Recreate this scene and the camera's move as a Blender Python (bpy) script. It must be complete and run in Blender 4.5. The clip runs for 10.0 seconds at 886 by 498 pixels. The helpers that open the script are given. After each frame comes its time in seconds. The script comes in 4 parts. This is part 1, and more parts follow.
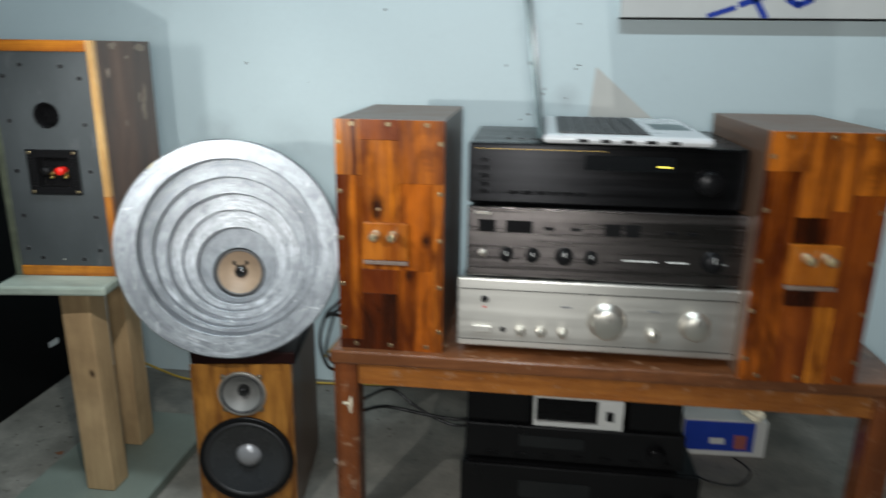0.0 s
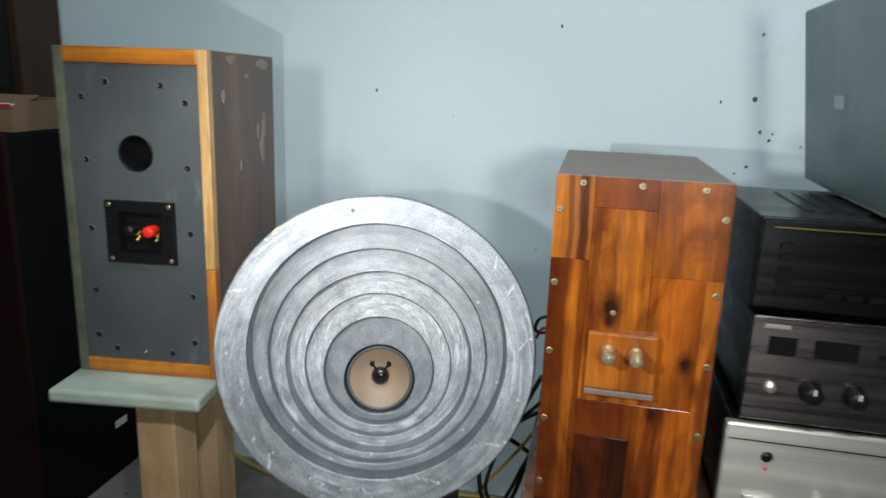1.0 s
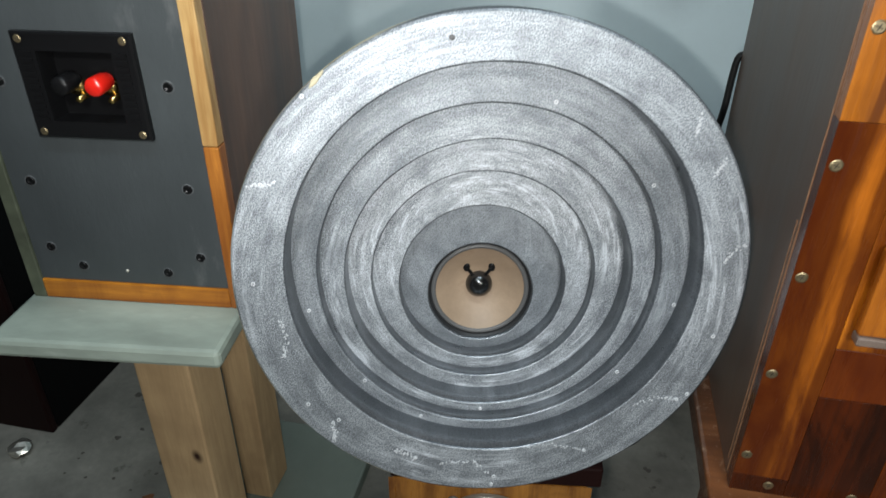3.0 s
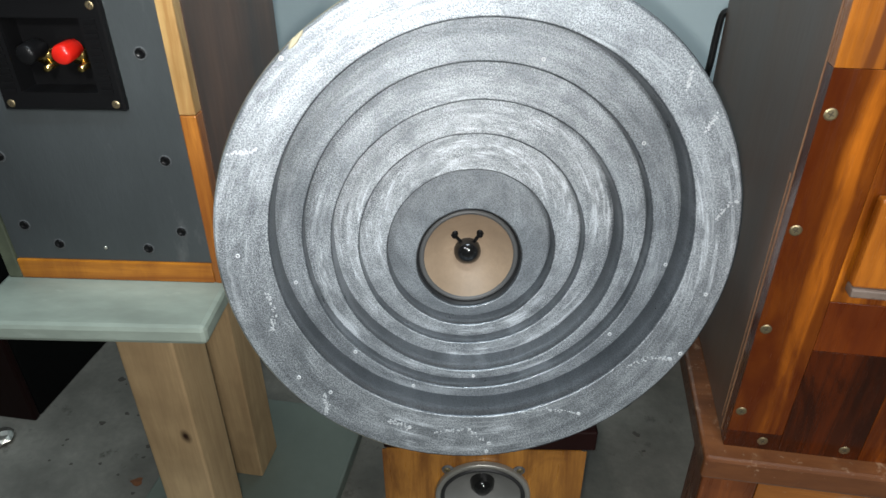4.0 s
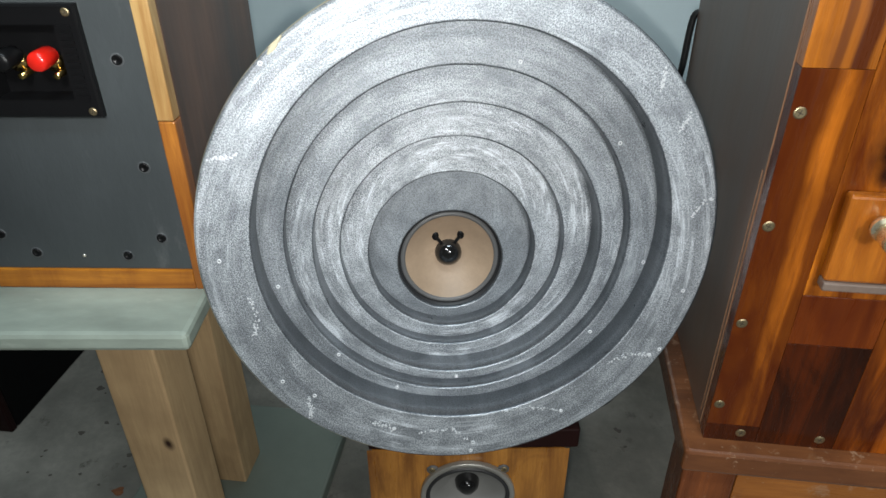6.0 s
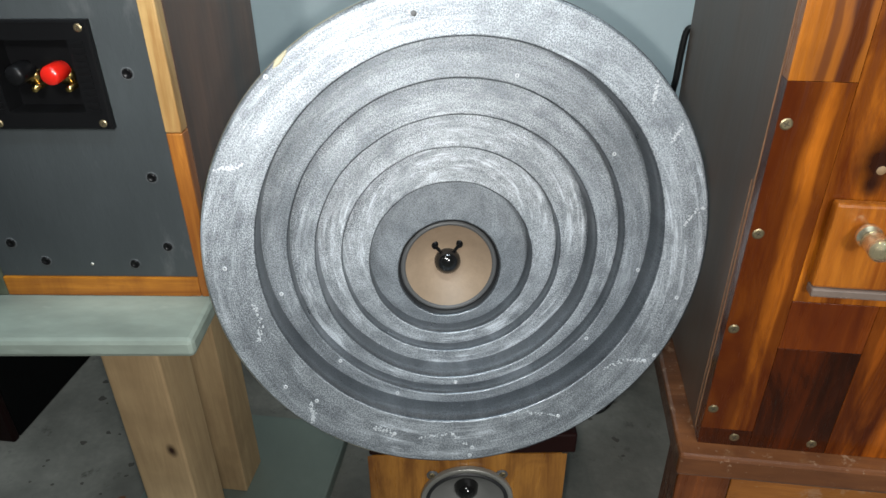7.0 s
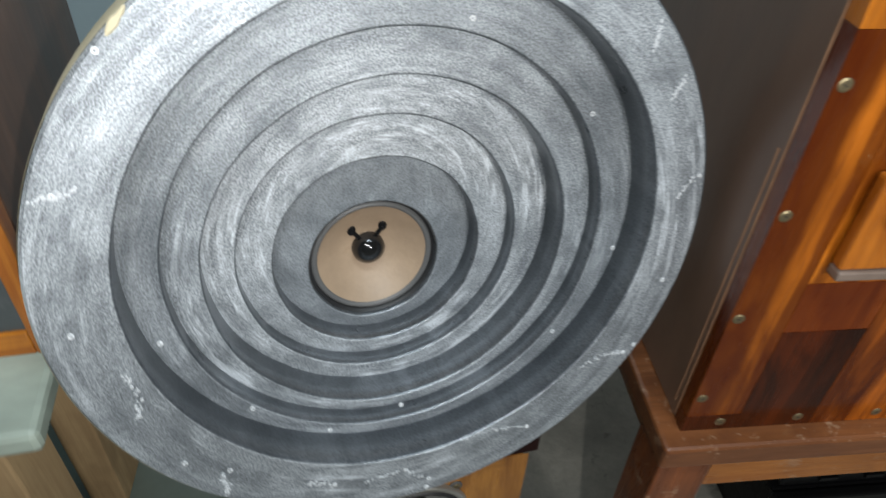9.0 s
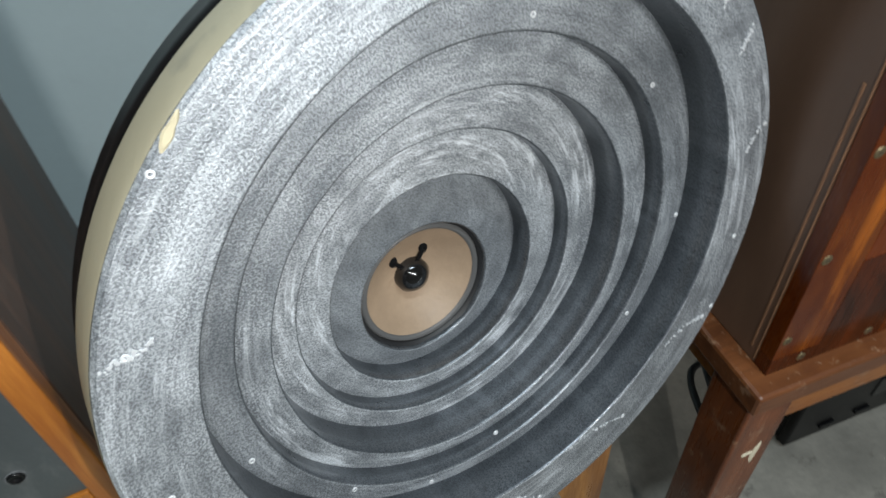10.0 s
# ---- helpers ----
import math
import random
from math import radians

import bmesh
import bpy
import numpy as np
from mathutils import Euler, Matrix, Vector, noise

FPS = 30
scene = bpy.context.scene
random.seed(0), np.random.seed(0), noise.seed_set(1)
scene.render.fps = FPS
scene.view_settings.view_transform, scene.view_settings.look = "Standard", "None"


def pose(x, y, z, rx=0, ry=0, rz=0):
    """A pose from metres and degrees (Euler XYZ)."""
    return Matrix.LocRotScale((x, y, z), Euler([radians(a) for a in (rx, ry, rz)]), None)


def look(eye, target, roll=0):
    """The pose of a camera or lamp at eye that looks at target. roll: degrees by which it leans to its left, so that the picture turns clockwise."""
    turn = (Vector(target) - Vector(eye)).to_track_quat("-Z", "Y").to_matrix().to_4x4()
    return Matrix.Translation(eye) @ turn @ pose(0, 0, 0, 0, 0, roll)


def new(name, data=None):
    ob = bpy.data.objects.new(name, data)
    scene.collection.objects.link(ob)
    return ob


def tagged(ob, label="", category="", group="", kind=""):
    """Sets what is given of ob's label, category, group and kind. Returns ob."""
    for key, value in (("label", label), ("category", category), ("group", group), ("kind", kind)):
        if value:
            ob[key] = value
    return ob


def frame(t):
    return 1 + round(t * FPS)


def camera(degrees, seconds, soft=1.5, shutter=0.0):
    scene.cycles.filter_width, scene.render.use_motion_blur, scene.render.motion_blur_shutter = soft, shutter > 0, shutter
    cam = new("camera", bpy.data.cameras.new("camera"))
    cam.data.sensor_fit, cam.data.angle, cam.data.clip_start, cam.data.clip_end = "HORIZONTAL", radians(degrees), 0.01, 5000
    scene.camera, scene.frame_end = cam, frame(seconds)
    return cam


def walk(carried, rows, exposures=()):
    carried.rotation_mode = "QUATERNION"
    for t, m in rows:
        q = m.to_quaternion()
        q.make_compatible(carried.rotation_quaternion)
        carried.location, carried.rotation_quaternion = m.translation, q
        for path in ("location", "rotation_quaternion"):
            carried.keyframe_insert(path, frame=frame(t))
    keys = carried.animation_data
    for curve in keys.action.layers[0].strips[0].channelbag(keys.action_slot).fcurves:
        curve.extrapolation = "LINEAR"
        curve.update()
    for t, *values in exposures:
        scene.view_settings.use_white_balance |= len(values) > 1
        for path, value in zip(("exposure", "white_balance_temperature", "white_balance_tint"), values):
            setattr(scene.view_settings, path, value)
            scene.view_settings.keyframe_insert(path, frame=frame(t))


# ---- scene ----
cam = camera(65.0, 10.0, shutter=0.5)
EXPOSURES = [(0, 0.14), (1.0, 0.08), (1.5, -0.08), (2.0, -0.2), (2.5, -0.12), (3.0, -0.04), (4.3, 0.08), (7.5, 0.05), (8.5, 0.12), (9.0, 0.08), (10.0, 0.0)]
PATH = [
    (0, (-0.018, 0.043, 0.822), (-0.246, 1.951, 0.267), 0.7),
    (0.2, (-0.082, 0.098, 0.824), (-0.392, 1.998, 0.28), 1.9),
    (0.5, (-0.144, 0.208, 0.808), (-0.582, 2.093, 0.305), 3.7),
    (0.8, (-0.232, 0.308, 0.823), (-0.63, 2.198, 0.305), 3.7),
    (1, (-0.274, 0.376, 0.803), (-0.668, 2.281, 0.336), 2.1),
    (1.5, (-0.349, 0.509, 0.788), (-0.629, 2.433, 0.318), -1.1),
    (2, (-0.405, 0.578, 0.782), (-0.646, 2.458, 0.145), 0.5),
    (2.5, (-0.421, 0.636, 0.777), (-0.677, 2.407, -0.117), -0.4),
    (3, (-0.44, 0.666, 0.764), (-0.793, 2.359, -0.24), 0.2),
    (4.3, (-0.451, 0.671, 0.751), (-0.717, 2.339, -0.319), -0.7),
    (4.5, (-0.454, 0.677, 0.752), (-0.707, 2.342, -0.326), -0.7),
    (5, (-0.452, 0.676, 0.751), (-0.679, 2.344, -0.33), -0.5),
    (5.5, (-0.45, 0.673, 0.752), (-0.679, 2.345, -0.321), -0.5),
    (7, (-0.447, 0.652, 0.757), (-0.677, 2.356, -0.265), -0.5),
    (7.5, (-0.448, 0.654, 0.758), (-0.678, 2.359, -0.261), -0.4),
    (8, (-0.458, 0.697, 0.752), (-0.626, 2.337, -0.379), -0.5),
    (8.5, (-0.469, 0.743, 0.758), (-0.604, 2.286, -0.507), -5.0),
    (9, (-0.511, 0.799, 0.748), (-0.303, 2.308, -0.549), 3.1),
    (9.5, (-0.555, 0.853, 0.765), (-0.297, 2.276, -0.615), -2.1),
    (10, (-0.581, 0.878, 0.754), (-0.158, 2.222, -0.666), -4.3),
]
walk(cam, [(t, look(eye, target, roll)) for t, eye, target, roll in PATH], EXPOSURES)

# ---- light ----
world = bpy.data.worlds.new("room_air")
world.use_nodes = True
world.node_tree.nodes["Background"].inputs[0].default_value = (0.55, 0.65, 0.75, 1)
world.node_tree.nodes["Background"].inputs[1].default_value = 0.02
scene.world = world


def lamp(name, kind, energy, colour, matrix, **sizes):
    data = bpy.data.lights.new(name, kind)
    data.energy, data.color = energy, colour
    for key, value in sizes.items():
        if key == "radius":
            data.shadow_soft_size = value
        if key == "cone":
            data.spot_size, data.spot_blend = radians(value[0]), value[1]
        if key == "size":
            data.shape, data.size, data.size_y = "RECTANGLE", value[0], value[1]
    ob = new(name, data)
    ob.matrix_world = matrix
    return ob


# the torch beside the lens, standing at two places of the walk
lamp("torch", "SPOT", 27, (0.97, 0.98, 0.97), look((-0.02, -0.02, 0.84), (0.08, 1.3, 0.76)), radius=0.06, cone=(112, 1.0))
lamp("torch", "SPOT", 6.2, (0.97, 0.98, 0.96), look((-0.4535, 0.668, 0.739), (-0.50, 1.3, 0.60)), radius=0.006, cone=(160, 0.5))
# extra torch stand-in left of the walk, added to brighten the wall gap
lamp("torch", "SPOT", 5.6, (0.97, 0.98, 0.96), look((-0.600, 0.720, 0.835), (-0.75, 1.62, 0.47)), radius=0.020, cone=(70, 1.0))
# unseen area lamp added overhead as cool fill for the whole room
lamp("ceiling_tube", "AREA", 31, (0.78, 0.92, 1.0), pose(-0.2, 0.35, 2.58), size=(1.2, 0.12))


# ---- materials ----
def nodes_of(name):
    m = bpy.data.materials.new(name)
    m.use_nodes = True
    t = m.node_tree
    return m, t, t.nodes["Principled BSDF"]


def put(t, kind, **values):
    n = t.nodes.new(kind)
    for key, value in values.items():
        n.inputs[key.replace("_", " ")].default_value = value
    return n


def coords(t, scale=(1, 1, 1), turn=(0, 0, 0)):
    c = t.nodes.new("ShaderNodeTexCoord")
    m = t.nodes.new("ShaderNodeMapping")
    m.inputs["Scale"].default_value = scale
    m.inputs["Rotation"].default_value = turn
    t.links.new(c.outputs["Object"], m.inputs["Vector"])
    return m.outputs["Vector"]


def ramp(t, source, stops):
    r = t.nodes.new("ShaderNodeValToRGB")
    e = r.color_ramp.elements
    while len(e) < len(stops):
        e.new(0.5)
    for k, (p, c) in zip(e, stops):
        k.position, k.color = p, (*c, 1) if len(c) == 3 else c
    t.links.new(source, r.inputs["Fac"])
    return r.outputs["Color"]


def mixed(t, fac, a, b):
    m = t.nodes.new("ShaderNodeMix")
    m.data_type = "RGBA"
    for socket, value in ((m.inputs[0], fac), (m.inputs[6], a), (m.inputs[7], b)):
        if isinstance(value, (int, float)):
            socket.default_value = value
        elif isinstance(value, tuple):
            socket.default_value = (*value, 1)
        else:
            t.links.new(value, socket)
    return m.outputs[2]


def grey(v):
    return (v, v, v)


def surface(name, colour, rough=0.5, metal=0.0, vary=0.25, scale=6.0, fine=90.0, stretch=(1, 1, 1), bump=0.15, spots=0.0, spot_colour=(0.05, 0.04, 0.035), coat=0.0, spot_scale=14.0, spec=0.5):
    """Two scales of colour variation, fine relief, rough patches and an optional scatter of stains."""
    m, t, b = nodes_of(name)
    v = coords(t, stretch)
    big = put(t, "ShaderNodeTexNoise", Scale=scale, Detail=6.0, Roughness=0.6)
    small = put(t, "ShaderNodeTexNoise", Scale=fine, Detail=4.0, Roughness=0.6)
    for n in (big, small):
        t.links.new(v, n.inputs["Vector"])
    lo = tuple(max(0, c * (1 - vary)) for c in colour)
    hi = tuple(min(1, c * (1 + vary)) for c in colour)
    col = ramp(t, big.outputs["Fac"], [(0.3, lo), (0.7, hi)])
    col = mixed(t, ramp(t, small.outputs["Fac"], [(0.35, grey(0)), (0.75, grey(0.35))]), col, lo)
    if spots:
        s = put(t, "ShaderNodeTexNoise", Scale=spot_scale, Detail=5.0, Roughness=0.7)
        t.links.new(v, s.inputs["Vector"])
        col = mixed(t, ramp(t, s.outputs["Fac"], [(0.60, grey(0)), (0.72, grey(spots))]), col, spot_colour)
    t.links.new(col, b.inputs["Base Color"])
    t.links.new(ramp(t, big.outputs["Fac"], [(0.3, grey(max(0.03, rough - 0.1))), (0.75, grey(min(1, rough + 0.1)))]), b.inputs["Roughness"])
    b.inputs["Metallic"].default_value = metal
    b.inputs["Specular IOR Level"].default_value = spec
    b.inputs["Coat Weight"].default_value = coat
    b.inputs["Coat Roughness"].default_value = 0.15
    if bump:
        k = put(t, "ShaderNodeBump", Strength=bump, Distance=0.002)
        t.links.new(small.outputs["Fac"], k.inputs["Height"])
        t.links.new(k.outputs["Normal"], b.inputs["Normal"])
    return m


def wood(name, light, dark, rough=0.35, along="z", grain=1.0, coat=0.3, knots=(), bands=(), figure=0.0, worn=0.0):
    """Long grain along one axis with streaks, pores, dark bands (x, half width, strength) and round knots at the given places (x, z, radius)."""
    m, t, b = nodes_of(name)
    stretch = {"x": (3, 40, 40), "y": (40, 3, 40), "z": (40, 40, 3)}[along]
    v = coords(t, tuple(c * grain for c in stretch))
    info = t.nodes.new("ShaderNodeObjectInfo")
    shift = t.nodes.new("ShaderNodeVectorMath")
    shift.operation = "ADD"
    t.links.new(v, shift.inputs[0])
    times = t.nodes.new("ShaderNodeMath")
    times.operation = "MULTIPLY"
    times.inputs[1].default_value = 37.0
    t.links.new(info.outputs["Random"], times.inputs[0])
    t.links.new(times.outputs[0], shift.inputs[1])
    long = put(t, "ShaderNodeTexNoise", Scale=0.9, Detail=8.0, Roughness=0.66, Distortion=1.1)
    pores = put(t, "ShaderNodeTexNoise", Scale=8.0, Detail=4.0, Roughness=0.7)
    patch = put(t, "ShaderNodeTexNoise", Scale=16.0, Detail=4.0)
    t.links.new(shift.outputs[0], long.inputs["Vector"])
    t.links.new(shift.outputs[0], pores.inputs["Vector"])
    t.links.new(coords(t), patch.inputs["Vector"])
    col = ramp(t, long.outputs["Fac"], [(0.38, dark), (0.49, tuple(0.45 * p + 0.55 * q for p, q in zip(dark, light))), (0.60, light)])
    col = mixed(t, ramp(t, pores.outputs["Fac"], [(0.45, grey(0)), (0.75, grey(0.7))]), col, dark)
    col = mixed(t, ramp(t, patch.outputs["Fac"], [(0.45, grey(0)), (0.68, grey(0.5))]), col, tuple(c * 0.7 for c in dark))
    col = mixed(t, ramp(t, info.outputs["Random"], [(0, grey(0)), (1, grey(0.3))]), col, tuple(c * 0.75 for c in light))
    c = t.nodes.new("ShaderNodeTexCoord")
    if worn:
        for size, low, high, tint in ((26.0, 0.54, 0.66, (0.085, 0.028, 0.012)), (48.0, 0.585, 0.63, (0.42, 0.27, 0.17)), (170.0, 0.63, 0.67, (0.50, 0.36, 0.25))):
            rub = put(t, "ShaderNodeTexNoise", Scale=size, Detail=8.0, Roughness=0.7)
            t.links.new(coords(t, (1, 1, 1)), rub.inputs["Vector"])
            col = mixed(t, ramp(t, rub.outputs["Fac"], [(low, grey(0)), (high, grey(worn))]), col, tint)
    deep = tuple(0.75 * q for q in dark)
    if figure:
        flame = put(t, "ShaderNodeTexNoise", Scale=1.0, Detail=5.0, Roughness=0.6, Distortion=1.6)
        t.links.new(coords(t, (20, 20, 6)), flame.inputs["Vector"])
        col = mixed(t, ramp(t, flame.outputs["Fac"], [(0.46, grey(0)), (0.62, grey(figure))]), col, deep)
    if bands:
        split = t.nodes.new("ShaderNodeSeparateXYZ")
        t.links.new(c.outputs["Object"], split.inputs[0])
        sway = put(t, "ShaderNodeTexNoise", Scale=9.0, Detail=3.0)
        t.links.new(c.outputs["Object"], sway.inputs["Vector"])
        bent = t.nodes.new("ShaderNodeMath")
        bent.operation = "MULTIPLY_ADD"
        bent.inputs[1].default_value = 0.016
        t.links.new(sway.outputs["Fac"], bent.inputs[0])
        t.links.new(split.outputs[0], bent.inputs[2])
    for x, half, k in bands:
        gap = t.nodes.new("ShaderNodeMath")
        gap.operation = "SUBTRACT"
        gap.inputs[1].default_value = x + 0.008
        t.links.new(bent.outputs[0], gap.inputs[0])
        apart = t.nodes.new("ShaderNodeMath")
        apart.operation = "ABSOLUTE"
        t.links.new(gap.outputs[0], apart.inputs[0])
        wide = t.nodes.new("ShaderNodeMath")
        wide.operation = "DIVIDE"
        wide.inputs[1].default_value = 2.0 * half
        t.links.new(apart.outputs[0], wide.inputs[0])
        col = mixed(t, ramp(t, wide.outputs[0], [(0.38, grey(k)), (0.62, grey(0))]), col, deep)
    for x, z, r in knots:
        warp = put(t, "ShaderNodeTexNoise", Scale=70.0, Detail=4.0)
        t.links.new(c.outputs["Object"], warp.inputs["Vector"])
        d = t.nodes.new("ShaderNodeMapping")
        d.inputs["Location"].default_value = (-x / r, 0, -z / (1.5 * r))
        d.inputs["Scale"].default_value = (1 / r, 0.001, 1 / (1.5 * r))
        t.links.new(c.outputs["Object"], d.inputs["Vector"])
        length = t.nodes.new("ShaderNodeVectorMath")
        length.operation = "LENGTH"
        t.links.new(d.outputs["Vector"], length.inputs[0])
        ragged = t.nodes.new("ShaderNodeMath")
        ragged.operation = "MULTIPLY_ADD"
        ragged.inputs[1].default_value = 0.8
        t.links.new(warp.outputs["Fac"], ragged.inputs[0])
        t.links.new(length.outputs["Value"], ragged.inputs[2])
        half = t.nodes.new("ShaderNodeMath")
        half.operation = "MULTIPLY"
        half.inputs[1].default_value = 0.5
        t.links.new(ragged.outputs[0], half.inputs[0])
        col = mixed(t, ramp(t, half.outputs[0], [(0.34, grey(1.0)), (0.52, grey(0.6)), (0.80, grey(0))]), col, (0.025, 0.006, 0.002))
    t.links.new(col, b.inputs["Base Color"])
    t.links.new(ramp(t, pores.outputs["Fac"], [(0.3, grey(max(0.05, rough - 0.08))), (0.8, grey(rough + 0.15))]), b.inputs["Roughness"])
    b.inputs["Coat Weight"].default_value = coat
    b.inputs["Coat Roughness"].default_value = 0.10
    b.inputs["Specular IOR Level"].default_value = 0.3
    k = put(t, "ShaderNodeBump", Strength=0.12, Distance=0.001)
    t.links.new(pores.outputs["Fac"], k.inputs["Height"])
    t.links.new(k.outputs["Normal"], b.inputs["Normal"])
    return m


def plain(name, colour, rough=0.4, metal=0.0, emit=0.0, coat=0.0):
    m, t, b = nodes_of(name)
    b.inputs["Base Color"].default_value = (*colour, 1)
    b.inputs["Roughness"].default_value = rough
    b.inputs["Metallic"].default_value = metal
    b.inputs["Coat Weight"].default_value = coat
    if emit:
        b.inputs["Emission Color"].default_value = (*colour, 1)
        b.inputs["Emission Strength"].default_value = emit
    return m


def glass(name, colour=(1, 1, 1), rough=0.02, clear=1.0):
    m, t, b = nodes_of(name)
    b.inputs["Base Color"].default_value = (*colour, 1)
    b.inputs["Transmission Weight"].default_value = clear
    b.inputs["Roughness"].default_value = rough
    return m


def smudge_wall():
    """The painted wall with a few dark hand smudges at their places."""
    m = surface("smudged_wall_paint", (0.68, 0.80, 0.82), rough=0.55, vary=0.05, scale=2.2, fine=120, bump=0.08, spots=0.12, spot_colour=(0.36, 0.40, 0.42), spot_scale=5.0)
    t = m.node_tree
    b = t.nodes["Principled BSDF"]
    col = b.inputs["Base Color"].links[0].from_socket
    c = t.nodes.new("ShaderNodeTexCoord")
    blur = put(t, "ShaderNodeTexNoise", Scale=22.0, Detail=4.0)
    t.links.new(c.outputs["Object"], blur.inputs["Vector"])
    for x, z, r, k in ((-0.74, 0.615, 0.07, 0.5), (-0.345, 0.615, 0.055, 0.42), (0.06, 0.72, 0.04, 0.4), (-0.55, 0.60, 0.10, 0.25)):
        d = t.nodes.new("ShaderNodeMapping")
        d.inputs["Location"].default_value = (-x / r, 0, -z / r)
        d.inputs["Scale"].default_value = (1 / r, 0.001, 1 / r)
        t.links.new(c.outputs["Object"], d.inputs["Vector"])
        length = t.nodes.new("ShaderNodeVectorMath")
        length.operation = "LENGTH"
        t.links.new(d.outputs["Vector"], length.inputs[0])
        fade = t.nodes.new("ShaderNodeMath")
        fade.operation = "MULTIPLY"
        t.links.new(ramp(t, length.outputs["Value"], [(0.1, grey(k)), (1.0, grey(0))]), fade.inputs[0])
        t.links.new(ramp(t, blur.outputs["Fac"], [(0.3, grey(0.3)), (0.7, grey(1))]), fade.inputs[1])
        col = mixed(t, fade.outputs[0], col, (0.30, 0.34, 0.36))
    t.links.new(col, b.inputs["Base Color"])
    return m


# out-of-view walls and ceiling, greyed so that they bounce little light
DIM_WALL = surface("dim_unseen_wall", (0.20, 0.20, 0.19), rough=0.85, vary=0.15, scale=3)
CEIL = surface("dim_ceiling_paint", (0.35, 0.36, 0.36), rough=0.8, vary=0.05, scale=2)
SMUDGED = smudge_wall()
FLOOR = surface("worn_concrete", (0.205, 0.193, 0.165), rough=0.75, vary=0.42, scale=9, fine=110, bump=0.5, spots=0.85, spot_colour=(0.06, 0.052, 0.042), spot_scale=26)
ACACIA_LIGHT = wood("acacia_light", (0.686, 0.227, 0.0196), (0.128, 0.0239, 0.00184), rough=0.26, coat=0.35, grain=0.55, figure=0.75)
ACACIA_SPLIT = wood("acacia_half_dark", (0.55, 0.157, 0.012), (0.0817, 0.0112, 0.000869), rough=0.24, coat=0.35, grain=0.55, figure=0.75, bands=((-0.076, 0.015, 0.85), (-0.048, 0.004, 0.6)))
ACACIA_MID = wood("acacia_mid", (0.273, 0.063, 0.00628), (0.0827, 0.0105, 0.00125), rough=0.30, coat=0.35, grain=0.55, figure=0.5)
ACACIA_DARK = wood("acacia_dark", (0.0941, 0.0156, 0.00143), (0.015, 0.0032, 0.000713), rough=0.24, coat=0.35, grain=0.55, figure=0.7)
ACACIA_STREAK = wood("acacia_streaked", (0.563, 0.179, 0.0168), (0.0877, 0.0158, 0.00154), rough=0.30, coat=0.35, grain=0.55, bands=((-0.055, 0.0045, 0.95), (-0.067, 0.0025, 0.6)))
ACACIA_RUST = wood("acacia_rust", (0.513, 0.143, 0.012), (0.101, 0.0185, 0.00154), rough=0.30, coat=0.35, grain=0.55, figure=0.75)
ACACIA_KNOT = wood("acacia_knotted", (0.648, 0.198, 0.0158), (0.114, 0.0205, 0.00154), rough=0.26, coat=0.35, grain=0.55, figure=0.75, knots=((-0.020, 0.238, 0.013), (-0.021, 0.224, 0.006)), bands=((-0.040, 0.004, 0.5),))
ACACIA_KNOT_B = wood("acacia_side_knot", (0.454, 0.113, 0.00877), (0.0644, 0.00924, 0.00072), rough=0.24, coat=0.35, grain=0.55, figure=0.8, knots=((0.057, 0.186, 0.0095), (0.030, 0.128, 0.007)), bands=((0.012, 0.006, 0.6),))
PLATE_WOOD = wood("acacia_plate", (0.46, 0.145, 0.015), (0.22, 0.052, 0.005), rough=0.25, coat=0.6)
SAWN = surface("sawn_grey_edge", (0.17, 0.125, 0.10), rough=0.5, vary=0.25, scale=40)
TABLE_WOOD = wood("varnished_brown_wood", (0.205, 0.074, 0.026), (0.09, 0.030, 0.010), rough=0.36, along="x", coat=0.5, worn=0.45)
TABLE_EDGE = wood("varnished_light_apron", (0.38, 0.140, 0.028), (0.24, 0.075, 0.014), rough=0.30, along="x", coat=0.5, worn=0.35)
TABLE_LEG = wood("varnished_leg_wood", (0.23, 0.066, 0.017), (0.11, 0.029, 0.008), rough=0.30, coat=0.5, worn=0.45)
PINE = wood("raw_pine", (0.60, 0.415, 0.225), (0.40, 0.262, 0.136), rough=0.6, grain=0.6, coat=0.0, knots=((0.008, 0.262, 0.0055),))
ORANGE_EDGE_UP = wood("orange_upright_strip", (0.46, 0.18, 0.032), (0.22, 0.065, 0.012), rough=0.36, coat=0.3, figure=0.4)
MOSS = surface("mossy_stained_edge", (0.065, 0.075, 0.048), rough=0.7, vary=0.5, scale=30, spots=0.35, spot_colour=(0.2, 0.2, 0.16))
CHIPPED = surface("chipped_grey_paint", (0.080, 0.085, 0.09), rough=0.7, vary=0.3, scale=200)
PATCH = surface("torn_paper", (0.29, 0.235, 0.185), rough=0.8, vary=0.15, scale=30)
PINE_EDGE = wood("pale_edge_strip", (0.66, 0.46, 0.20), (0.30, 0.15, 0.045), rough=0.42, coat=0.2, grain=0.8)
ORANGE_EDGE = wood("orange_edge_strip", (0.56, 0.215, 0.022), (0.22, 0.060, 0.007), rough=0.34, along="x", coat=0.35, figure=0.4)
OAK = wood("oak_veneer", (0.47, 0.205, 0.036), (0.13, 0.038, 0.006), rough=0.32, coat=0.45, grain=0.9, figure=0.7)
LAMINATE = surface("worn_brown_laminate", (0.112, 0.063, 0.044), rough=0.45, vary=0.75, scale=9, fine=60, stretch=(1, 2.2, 0.3), bump=0.1, spots=0.4, spot_colour=(0.22, 0.165, 0.135), spot_scale=9)
